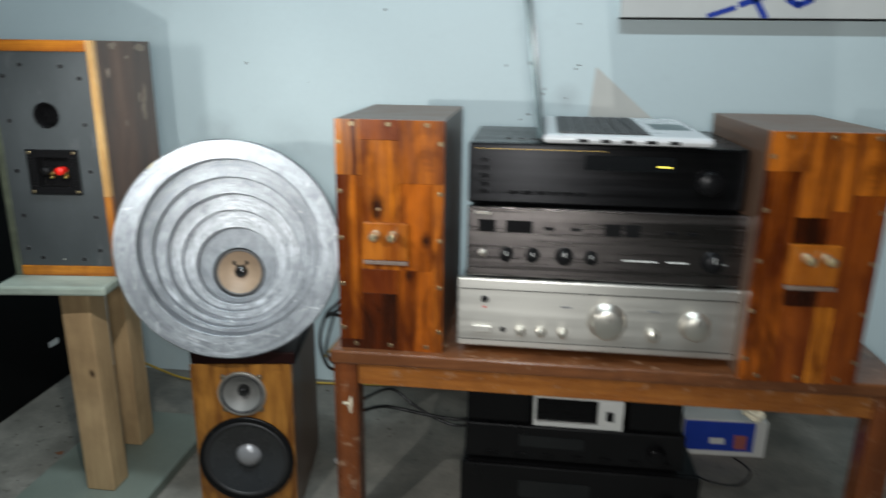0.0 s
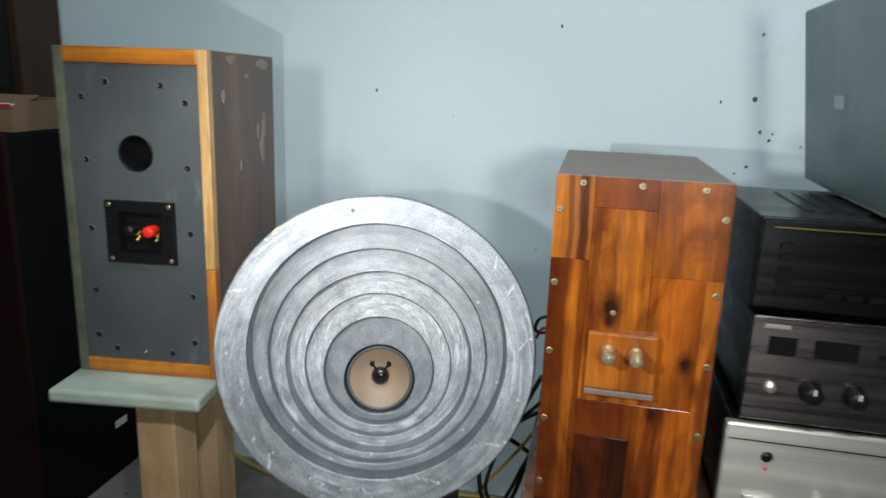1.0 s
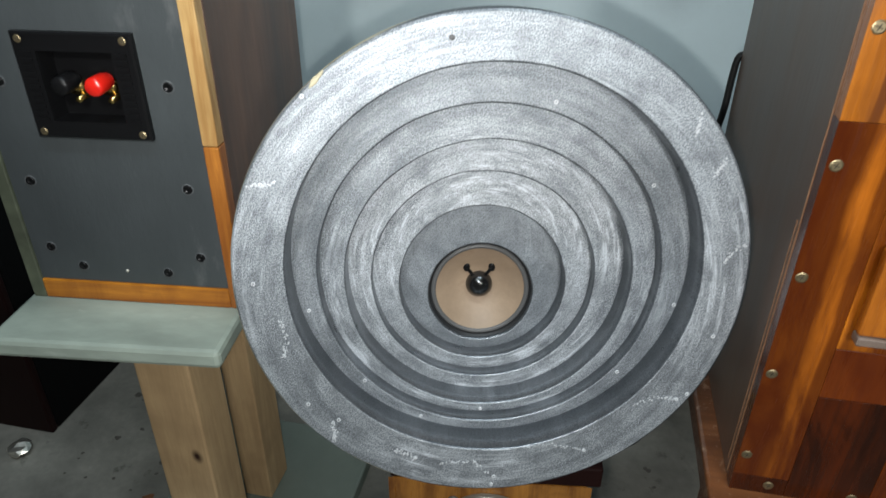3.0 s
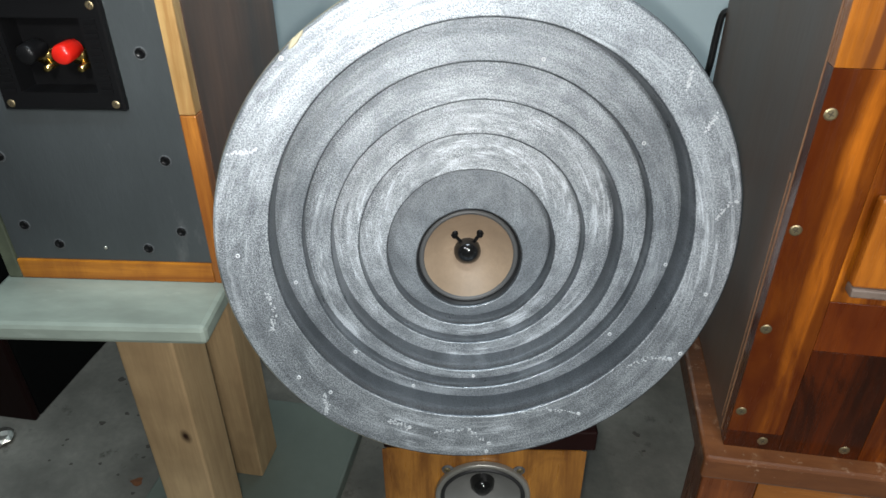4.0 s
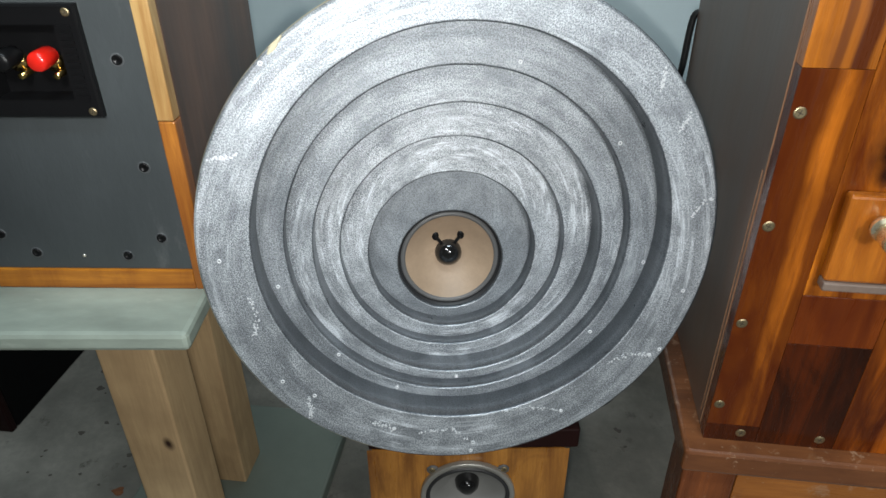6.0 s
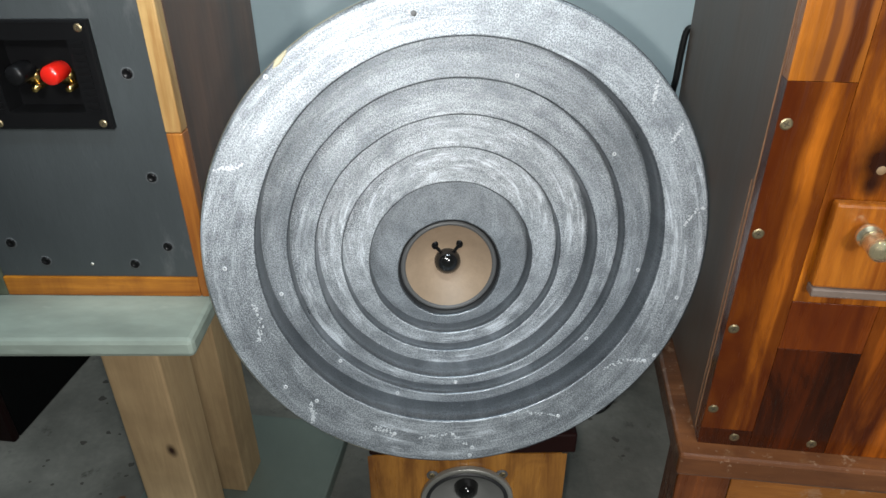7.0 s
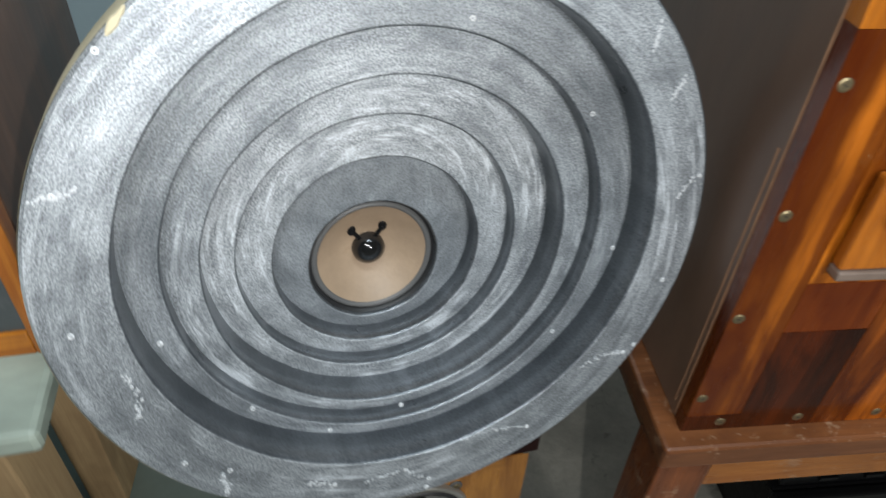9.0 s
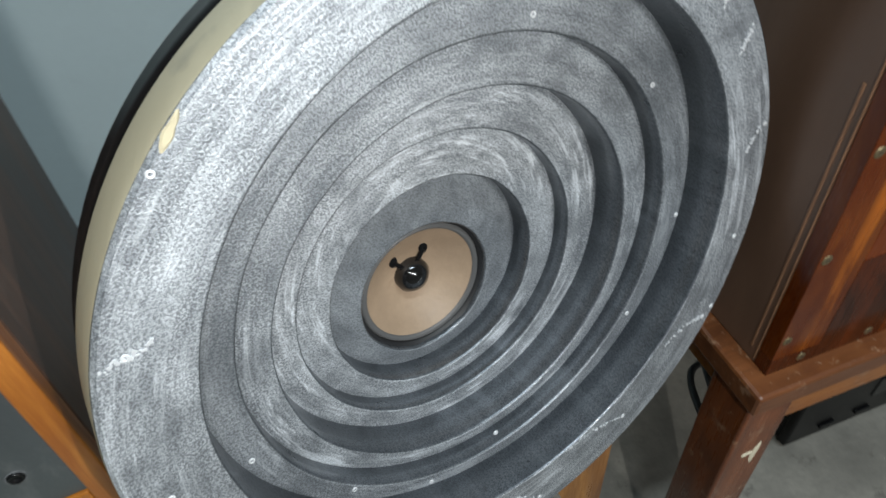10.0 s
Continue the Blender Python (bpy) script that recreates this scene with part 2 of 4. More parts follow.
DARK_SIDE = surface("dark_side_veneer", (0.145, 0.083, 0.054), rough=0.38, vary=0.35, scale=6, fine=60, stretch=(1, 1, 0.3))
GREY_PANEL = surface("grey_painted_panel", (0.050, 0.057, 0.060), rough=0.42, vary=0.22, scale=10, fine=240, bump=0.15, stretch=(1, 1, 0.4), spots=0.16, spot_colour=(0.3, 0.3, 0.3), spot_scale=30)
SLAB = surface("pale_green_board", (0.32, 0.37, 0.315), rough=0.55, vary=0.36, scale=14, fine=110, stretch=(0.4, 1, 1), spots=0.45, spot_colour=(0.62, 0.66, 0.60), spot_scale=18)
BASE_BOARD = surface("green_grey_board", (0.17, 0.20, 0.17), rough=0.5, vary=0.15, scale=5, fine=70)
BLACK = surface("black_plastic", (0.006, 0.006, 0.0065), rough=0.34, vary=0.2, bump=0.05, spec=0.2)
BLACK_METAL = surface("black_enamel", (0.005, 0.005, 0.0055), rough=0.30, spec=0.16, vary=0.3, scale=10, stretch=(0.3, 1, 3))
BLACK_CLOTH = surface("black_cabinet", (0.003, 0.003, 0.003), rough=0.7, vary=0.4, spec=0.1)
MAROON = surface("dark_red_veneer", (0.012, 0.003, 0.0026), rough=0.5, spec=0.15, vary=0.4, scale=5, stretch=(1, 1, 0.3))


def brushed(material, amount):
    """Stretch the highlights upright, as horizontal brushing does."""
    t = material.node_tree
    b = t.nodes["Principled BSDF"]
    b.inputs["Anisotropic"].default_value = amount
    b.inputs["Anisotropic Rotation"].default_value = 0.25
    way = t.nodes.new("ShaderNodeTangent")
    way.direction_type, way.axis = "RADIAL", "Z"
    t.links.new(way.outputs[0], b.inputs["Tangent"])
    return material


BROWN_GREY = surface("brushed_dark_bronze", (0.135, 0.120, 0.115), rough=0.30, metal=1.0, vary=0.2, scale=14, fine=160, stretch=(0.15, 1, 6))
brushed(BROWN_GREY, 0.75)
SILVER = surface("brushed_champagne", (0.60, 0.58, 0.53), rough=0.42, metal=0.9, vary=0.06, scale=8, fine=160, stretch=(0.15, 1, 6), bump=0.05)
brushed(SILVER, 0.6)
FRONT_BLACK = brushed(surface("black_brushed_front", (0.017, 0.017, 0.018), rough=0.34, metal=0.9, vary=0.3, scale=12, fine=160, stretch=(0.15, 1, 6), bump=0.05), 0.75)
CHROME = plain("polished_metal", (0.78, 0.74, 0.66), 0.30, 0.9)
GOLD = plain("gold_plating", (0.80, 0.56, 0.20), 0.22, 1.0)
SLOT = plain("dirty_slot", (0.10, 0.08, 0.05), 0.6, 0.4)
PALE_GOLD = plain("pale_gold_plating", (1.0, 0.88, 0.60), 0.24, 0.9)
BRASS_SCREW = plain("brass_screw", (0.30, 0.24, 0.14), 0.42, 0.9)
RED = plain("red_plastic", (0.62, 0.015, 0.008), 0.25, coat=0.4)
CLEAR = glass("clear_plastic", (1.0, 0.93, 0.74), 0.05, 0.95)
GREY_RUBBER = surface("grey_rubber", (0.10, 0.10, 0.10), rough=0.5, vary=0.15)
RUBBER = surface("black_rubber", (0.018, 0.018, 0.019), rough=0.55, vary=0.2)
DUST_CAP = plain("glossy_black_cap", (0.008, 0.008, 0.008), 0.12, coat=0.5)
CONE_PAPER = surface("tan_paper_cone", (0.34, 0.245, 0.165), rough=0.5, vary=0.2, scale=26, fine=300, spots=0.45, spot_colour=(0.20, 0.11, 0.06), spot_scale=38)
WOOFER_CONE = surface("charcoal_cone", (0.028, 0.030, 0.032), rough=0.28, vary=0.2)
GREY_CONE = surface("grey_paper_cone", (0.20, 0.20, 0.19), rough=0.5, vary=0.15)
CABLE = surface("black_cable", (0.012, 0.012, 0.012), rough=0.45, vary=0.1, bump=0)
YELLOW_WIRE = plain("yellow_wire", (0.55, 0.36, 0.05), 0.5)
WHITE = surface("white_plastic", (0.72, 0.72, 0.69), rough=0.4, vary=0.06)
BLUE = surface("blue_print", (0.02, 0.06, 0.42), rough=0.35, vary=0.2)
CARDBOARD = surface("brown_cardboard", (0.17, 0.10, 0.055), rough=0.8, vary=0.15)
DARK_GREEN = surface("dark_cabinet_veneer", (0.014, 0.017, 0.013), rough=0.4, vary=0.3)
LAPTOP_GREY = surface("blue_grey_lid", (0.095, 0.14, 0.15), rough=0.35, metal=0.3, vary=0.06)
LAPTOP_SILVER = surface("bright_silver_shell", (0.72, 0.73, 0.74), rough=0.32, metal=0.25, vary=0.05)
LAPTOP_BADGE = plain("pale_emblem", (0.30, 0.36, 0.37), 0.4)
KEY = plain("laptop_key", (0.02, 0.02, 0.022), 0.5)
SCREEN = plain("dark_glossy_screen", (0.006, 0.007, 0.008), 0.15)
AMBER = plain("amber_glow", (0.9, 0.75, 0.1), 0.4, emit=1.6)
HOLE = plain("dark_hole", (0.075, 0.075, 0.075), 0.8)
DIRT = surface("dark_dirt", (0.085, 0.075, 0.062), rough=0.8)
RUST = surface("rust", (0.20, 0.075, 0.03), rough=0.8, vary=0.5, scale=120)
BEIGE = surface("pale_beige", (0.66, 0.655, 0.61), rough=0.8, vary=0.08)
PRINT_RED = plain("red_print", (0.4, 0.12, 0.10), 0.5)
DARK_BROWN = wood("dark_brown_board", (0.07, 0.03, 0.012), (0.03, 0.013, 0.006), rough=0.45, coat=0.1)
SCUFF = surface("worn_varnish", (0.27, 0.14, 0.075), rough=0.6, vary=0.2, scale=60)
FILLER = plain("knot_filler", (0.27, 0.17, 0.085), 0.6)
STAIN = plain("dried_cream_paint", (0.66, 0.60, 0.45), 0.6)


def horn_paint(name, dark, mid, pale, scuffs, rough, relief=0.42):
    """Hand-brushed aluminium paint over filler: round brush streaks, pale scuffs and grey patches."""
    m, t, b = nodes_of(name)
    c = t.nodes.new("ShaderNodeTexCoord")
    flat = t.nodes.new("ShaderNodeVectorMath")
    flat.operation = "MULTIPLY"
    flat.inputs[1].default_value = (1, 0, 1)
    t.links.new(c.outputs["Object"], flat.inputs[0])
    off = t.nodes.new("ShaderNodeVectorMath")
    off.operation = "ADD"
    off.inputs[1].default_value = (0.0085, 0, 0.010)
    t.links.new(flat.outputs[0], off.inputs[0])
    unit = t.nodes.new("ShaderNodeVectorMath")
    unit.operation = "NORMALIZE"
    t.links.new(off.outputs[0], unit.inputs[0])
    size = t.nodes.new("ShaderNodeVectorMath")
    size.operation = "LENGTH"
    t.links.new(off.outputs[0], size.inputs[0])
    parts = t.nodes.new("ShaderNodeSeparateXYZ")
    t.links.new(unit.outputs[0], parts.inputs[0])
    far = t.nodes.new("ShaderNodeMath")
    far.operation = "MULTIPLY"
    far.inputs[1].default_value = 55.0
    t.links.new(size.outputs["Value"], far.inputs[0])
    polar = t.nodes.new("ShaderNodeCombineXYZ")
    t.links.new(parts.outputs[0], polar.inputs[0])
    t.links.new(parts.outputs[2], polar.inputs[1])
    t.links.new(far.outputs[0], polar.inputs[2])
    v = c.outputs["Object"]
    fast = t.nodes.new("ShaderNodeVectorMath")
    fast.operation = "MULTIPLY"
    fast.inputs[1].default_value = (1.6, 1.6, 11.0)
    t.links.new(polar.outputs[0], fast.inputs[0])
    patch = put(t, "ShaderNodeTexNoise", Scale=1.25, Detail=7.0, Roughness=0.68)
    grit = put(t, "ShaderNodeTexNoise", Scale=1000.0, Detail=3.0, Roughness=0.6, Distortion=0.5)
    scuff = put(t, "ShaderNodeTexNoise", Scale=3.0, Detail=9.0, Roughness=0.75)
    brush = put(t, "ShaderNodeTexNoise", Scale=1.0, Detail=5.0, Roughness=0.65)
    cloud = put(t, "ShaderNodeTexNoise", Scale=48.0, Detail=7.0, Roughness=0.7)
    blotch = put(t, "ShaderNodeTexNoise", Scale=11.0, Detail=3.0, Roughness=0.5)
    for n, w in ((patch, polar.outputs[0]), (grit, v), (cloud, v), (blotch, v), (scuff, polar.outputs[0]), (brush, fast.outputs[0])):
        t.links.new(w, n.inputs["Vector"])

    def times(a, b, how="MULTIPLY"):
        n = t.nodes.new("ShaderNodeMath")
        n.operation = how
        n.use_clamp = True
        for socket, value in zip(n.inputs, (a, b)):
            if isinstance(value, (int, float)):
                socket.default_value = value
            else:
                t.links.new(value, socket)
        return n.outputs[0]

    col = ramp(t, patch.outputs["Fac"], [(0.36, dark), (0.50, mid), (0.64, tuple(1.25 * q for q in mid))])
    col = mixed(t, ramp(t, cloud.outputs["Fac"], [(0.40, grey(0.5)), (0.54, grey(0))]), col, dark)
    # dry brush marks gather in patches; the leathery grain shows everywhere between them
    where = times(ramp(t, scuff.outputs["Fac"], [(0.47, grey(0)), (0.60, grey(1))]), ramp(t, blotch.outputs["Fac"], [(0.42, grey(0.15)), (0.58, grey(1))]))
    marks = times(where, ramp(t, brush.outputs["Fac"], [(0.42, grey(0.1)), (0.60, grey(scuffs))]))
    grain = ramp(t, grit.outputs["Fac"], [(0.44, grey(0.56)), (0.50, grey(0))])
    col = mixed(t, grain, col, tuple(p * 0.45 for p in dark))
    fleck = times(ramp(t, grit.outputs["Fac"], [(0.53, grey(0)), (0.57, grey(0.62 * scuffs))]), ramp(t, cloud.outputs["Fac"], [(0.42, grey(0.2)), (0.58, grey(0.9))]))
    pale_share = times(marks, fleck, "ADD")
    col = mixed(t, pale_share, col, pale)
    t.links.new(col, b.inputs["Base Color"])
    t.links.new(ramp(t, marks, [(0.0, grey(0.62)), (1.0, grey(0.22))]), b.inputs["Metallic"])
    t.links.new(ramp(t, cloud.outputs["Fac"], [(0.3, grey(rough - 0.05)), (0.75, grey(rough + 0.15))]), b.inputs["Roughness"])
    k = put(t, "ShaderNodeBump", Strength=relief, Distance=0.0010)
    h = t.nodes.new("ShaderNodeMath")
    h.operation = "MULTIPLY_ADD"
    h.inputs[1].default_value = 0.5
    t.links.new(brush.outputs["Fac"], h.inputs[0])
    t.links.new(grit.outputs["Fac"], h.inputs[2])
    t.links.new(h.outputs[0], k.inputs["Height"])
    t.links.new(k.outputs["Normal"], b.inputs["Normal"])
    t.links.new(k.outputs["Normal"], b.inputs["Coat Normal"])
    b.inputs["Coat Weight"].default_value = 0.32
    b.inputs["Coat Roughness"].default_value = 0.13
    return m


HORN = horn_paint("brushed_silver_paint", (0.205, 0.226, 0.248), (0.355, 0.383, 0.410), (0.72, 0.765, 0.81), 0.8, 0.47)
HORN_DULL = horn_paint("dull_silver_paint", (0.185, 0.205, 0.226), (0.305, 0.331, 0.357), (0.63, 0.673, 0.715), 0.55, 0.45)
HORN_PALE = horn_paint("scuffed_silver_paint", (0.235, 0.258, 0.282), (0.45, 0.482, 0.514), (0.80, 0.845, 0.89), 1.0, 0.47)
HORN_BAFFLE = horn_paint("smooth_grey_baffle_paint", (0.225, 0.247, 0.271), (0.315, 0.343, 0.371), (0.50, 0.535, 0.57), 0.3, 0.46, 0.25)
# smoother paint of the step walls, their shade darkened into the colour
HORN_WALL = horn_paint("smooth_shaded_silver_paint", (0.105, 0.12, 0.136), (0.153, 0.171, 0.191), (0.382, 0.414, 0.444), 0.25, 0.30, 0.15)


def rim_paint():
    """Dark paint slopped round the rim, with the cream board bare along one side."""
    m = surface("rim_edge_paint", (0.10, 0.11, 0.12), rough=0.5, vary=0.25, scale=14)
    t = m.node_tree
    b = t.nodes["Principled BSDF"]
    dark = b.inputs["Base Color"].links[0].from_socket
    c = t.nodes.new("ShaderNodeTexCoord")
    x = t.nodes.new("ShaderNodeSeparateXYZ")
    t.links.new(c.outputs["Object"], x.inputs[0])
    n = put(t, "ShaderNodeTexNoise", Scale=25.0, Detail=4.0)
    t.links.new(c.outputs["Object"], n.inputs["Vector"])
    a = t.nodes.new("ShaderNodeMath")
    a.operation = "MULTIPLY_ADD"
    a.inputs[1].default_value = 0.12
    t.links.new(n.outputs["Fac"], a.inputs[0])
    t.links.new(x.outputs[0], a.inputs[2])
    k = t.nodes.new("ShaderNodeMath")
    k.operation = "MULTIPLY_ADD"
    k.inputs[1].default_value = 4.0
    k.inputs[2].default_value = 0.62
    t.links.new(a.outputs[0], k.inputs[0])
    col = mixed(t, ramp(t, k.outputs[0], [(0.50, grey(1)), (0.62, grey(0))]), dark, (0.52, 0.47, 0.33))
    t.links.new(col, b.inputs["Base Color"])
    return m


RIM = rim_paint()


# ---- mesh helpers ----
def block(x0, x1, y0, y1, z0, z1, bevel=0.0015, bm=None):
    out = bm or bmesh.new()
    tmp = bmesh.new()
    bmesh.ops.create_cube(tmp, size=1)
    bmesh.ops.scale(tmp, vec=(abs(x1 - x0), abs(y1 - y0), abs(z1 - z0)), verts=tmp.verts)
    bmesh.ops.translate(tmp, vec=((x0 + x1) / 2, (y0 + y1) / 2, (z0 + z1) / 2), verts=tmp.verts)
    if bevel:
        bmesh.ops.bevel(tmp, geom=tmp.edges[:], offset=bevel, segments=2, affect="EDGES", profile=0.5)
    merge(out, tmp)
    return out


def merge(out, tmp):
    tmp.verts.index_update()
    vs = [out.verts.new(v.co) for v in tmp.verts]
    for f in tmp.faces:
        g = out.faces.new([vs[v.index] for v in f.verts])
        g.smooth = f.smooth
    tmp.free()


def lathe(profile, seg=32, centre=(0, 0, 0), bm=None, axis="y", smooth=True):
    """Turn (radius, depth) pairs about an axis through centre; depth runs along +axis."""
    out = bm or bmesh.new()
    loops = []
    for r, d in profile:
        if r <= 1e-6:
            p = {"y": (0, d, 0), "z": (0, 0, d), "x": (d, 0, 0)}[axis]
            loops.append([out.verts.new(Vector(p) + Vector(centre))])
            continue
        ring = []
        for k in range(seg):
            a = math.tau * k / seg
            c, s = r * math.cos(a), r * math.sin(a)
            p = {"y": (c, d, s), "z": (c, s, d), "x": (d, c, s)}[axis]
            ring.append(out.verts.new(Vector(p) + Vector(centre)))
        loops.append(ring)
    for a, b in zip(loops, loops[1:]):
        for k in range(seg):
            q = [a[k % len(a)], a[(k + 1) % len(a)], b[(k + 1) % len(b)], b[k % len(b)]]
            q = list(dict.fromkeys(q))
            if len(q) > 2:
                f = out.faces.new(q)
                f.smooth = smooth
    return out


def tube(points, r, seg=8):
    """A round cable through the points, smoothed."""
    pts = [Vector(p) for p in points]
    fine = []
    for i in range(len(pts) - 1):
        a, b, c, d = pts[max(i - 1, 0)], pts[i], pts[i + 1], pts[min(i + 2, len(pts) - 1)]
        for k in range(6):
            s = k / 6
            fine.append(0.5 * (2 * b + (c - a) * s + (2 * a - 5 * b + 4 * c - d) * s * s + (3 * b - a - 3 * c + d) * s ** 3))
    fine.append(pts[-1])
    bm = bmesh.new()
    loops = []
    for i, p in enumerate(fine):
        w = (fine[min(i + 1, len(fine) - 1)] - fine[max(i - 1, 0)]).normalized()
        u = w.cross(Vector((0.31, 0.2, 0.93))).normalized()
        v = w.cross(u)
        loops.append([bm.verts.new(p + r * (u * math.cos(math.tau * k / seg) + v * math.sin(math.tau * k / seg))) for k in range(seg)])
    for a, b in zip(loops, loops[1:]):
        for k in range(seg):
            bm.faces.new((a[k], a[(k + 1) % seg], b[(k + 1) % seg], b[k])).smooth = True
    bm.faces.new(loops[0])
    bm.faces.new(loops[-1])
    return bm


def to_mesh(name, bm, material):
    me = bpy.data.meshes.new(name)
    bmesh.ops.recalc_face_normals(bm, faces=bm.faces[:])
    bm.to_mesh(me)
    bm.free()
    me.materials.append(material)
    return me


def part(name, bm, material, parent, label="", at=None):
    ob = new(name, bm if isinstance(bm, bpy.types.Mesh) else to_mesh(name, bm, material))
    ob.parent = parent
    if at:
        ob.location = at
    return tagged(ob, label) if label else ob


def thing(name, m, label, category, group="", kind=""):
    ob = new(name)
    ob.empty_display_size = 0.05
    ob.matrix_world = m
    return tagged(ob, label, category, group, kind)


def solid(name, bm, material, label, category, m=None, kind="", group=""):
    ob = new(name, to_mesh(name, bm, material))
    if m:
        ob.matrix_world = m
    return tagged(ob, label, category, group, kind)


def blot(x, z, r, squash=1.0, seed=0.0, n=14):
    bm = bmesh.new()
    loops = []
    for y, f in ((-0.0002, 1.0), (-0.0008, 0.7)):
        loops.append([bm.verts.new((x + r * f * (1 + 0.7 * noise.noise((math.cos(a) + seed, math.sin(a), x * 9))) * math.cos(a), y, z + squash * r * f * (1 + 0.7 * noise.noise((math.cos(a) + seed, math.sin(a), x * 9))) * math.sin(a))) for a in (math.tau * k / n for k in range(n))])
    for k in range(n):
        bm.faces.new((loops[0][k], loops[0][(k + 1) % n], loops[1][(k + 1) % n], loops[1][k]))
    bm.faces.new(loops[1])
    return bm


# ---- the room ----
X0, X1, Y0, Y1, H = -2.4, 2.6, -2.2, 1.62, 2.7
GROUND = solid("floor", block(X0 - 0.1, X1 + 0.1, Y0 - 0.1, Y1 + 0.1, -0.08, 0, 0), FLOOR, "worn grey concrete floor with dark stains", "floor", kind="structure")
solid("ceiling", block(X0 - 0.1, X1 + 0.1, Y0 - 0.1, Y1 + 0.1, H, H + 0.1, 0), CEIL, "unseen ceiling, dimmed to hold back bounced light", "ceiling", kind="structure")
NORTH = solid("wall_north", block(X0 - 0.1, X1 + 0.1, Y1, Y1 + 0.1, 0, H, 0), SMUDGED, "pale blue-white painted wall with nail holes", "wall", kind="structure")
# added walls that close the room out of view
solid("wall_south", block(X0 - 0.1, X1 + 0.1, Y0 - 0.1, Y0, 0, H, 0), DIM_WALL, "unseen wall, dim grey to hold back bounced light", "wall", kind="structure")
solid("wall_west", block(X0 - 0.1, X0, Y0, Y1, 0, H, 0), DIM_WALL, "unseen wall, dim grey to hold back bounced light", "wall", kind="structure")
solid("wall_east", block(X1, X1 + 0.1, Y0, Y1, 0, H, 0), DIM_WALL, "unseen wall, dim grey to hold back bounced light", "wall", kind="structure")


# ---- table ----
def wear(parent, x, y, z, wide, deep, seed):
    """A thin pale scuff lying on a horizontal surface."""
    m = blot(0, 0, wide, deep / wide, seed)
    bmesh.ops.rotate(m, cent=(0, 0, 0), matrix=Matrix.Rotation(-math.pi / 2, 3, "X"), verts=m.verts)
    return part("scuff", m, SCUFF, parent, at=(x, y, z))


def drip(x, z, wide, high, seed):
    """An uneven run of paint on an upright face."""
    return blot(x, z, wide, high / wide, seed, 18)


def make_table():
    t = thing("low_table", pose(0.12, 1.045, 0), "low varnished brown wooden table with worn edges", "table")
    w, d, top = 0.44, 0.42, 0.352
    part("tabletop", block(-w, w, 0, d, top - 0.022, top, 0.003), TABLE_WOOD, t, "brown varnished top with scuffed edges")
    for i in range(9):
        wear(t, -w + 0.02 + 2 * (w - 0.02) * random.random(), 0.004 + 0.008 * random.random(), top + 0.0001, 0.002 + 0.003 * random.random() ** 2, 0.002, i)
    part("apron", block(-w + 0.045, w - 0.045, 0.008, 0.028, 0.292, top - 0.0225, 0.001), TABLE_EDGE, t, "lighter orange-brown front rail")
    part("apron", block(-0.129, 0.129, d - 0.028, d - 0.008, 0.292, top - 0.0225, 0.001), TABLE_EDGE, t)
    for sx in (-1, 1):
        xa, xb = sorted((sx * (w - 0.010), sx * (w - 0.030)))
        part("apron", block(xa, xb, 0.05, 0.30, 0.305, top - 0.0225, 0.001), TABLE_EDGE, t)
        xa, xb = sorted((sx * (w - 0.004), sx * (w - 0.044)))
        leg = part("leg", block(xa, xb, 0.006, 0.046, 0.0, top - 0.0225, 0.002), TABLE_LEG, t)
        if sx < 0:
            part("paint_drip", drip(-w + 0.023, 0.256, 0.0055, 0.0028, 3), STAIN, leg, "dried cream paint", at=(0, 0.0062, 0))
            part("paint_drip", drip(-w + 0.030, 0.256, 0.0030, 0.0150, 8), STAIN, leg, "dried cream paint", at=(0, 0.0062, 0))
        xa, xb = sorted((sx * 0.13, sx * 0.17))
        part("leg", block(xa, xb, d - 0.046, d - 0.006, 0.0, top - 0.0225, 0.002), TABLE_LEG, t)
    bm = bmesh.new()
    bmesh.ops.create_icosphere(bm, subdivisions=3, radius=0.014)
    for v in bm.verts:
        v.co = Vector((1.15 * v.co.x, 0.8 * v.co.y, v.co.z)) * (1 + 0.55 * noise.noise(v.co * 110))
    part("dried_foam", bm, STAIN, t, "lump of dried cream foam", at=(0.232, 0.020, 0.286))
    return t


make_table()


# ---- loudspeakers with parquet fronts ----
def screw(parent, x, y, z, r=0.0039, material=BRASS_SCREW):
    s = part("screw", lathe([(0, -0.0006), (r * 0.72, -0.0006), (r * 0.95, -0.0002), (r, 0.0004), (r, 0.002)], 16, (0, 0, 0), smooth=False), material, parent, at=(x, y, z))
    for a in (0.4, 0.4 + math.pi / 2):
        bm = block(-r * 0.50, r * 0.50, -0.0007, -0.0005, -r * 0.10, r * 0.10, 0)
        bmesh.ops.rotate(bm, cent=(0, 0, 0), matrix=Matrix.Rotation(a, 3, "Y"), verts=bm.verts)
        part("slot", bm, SLOT, s)
    return s


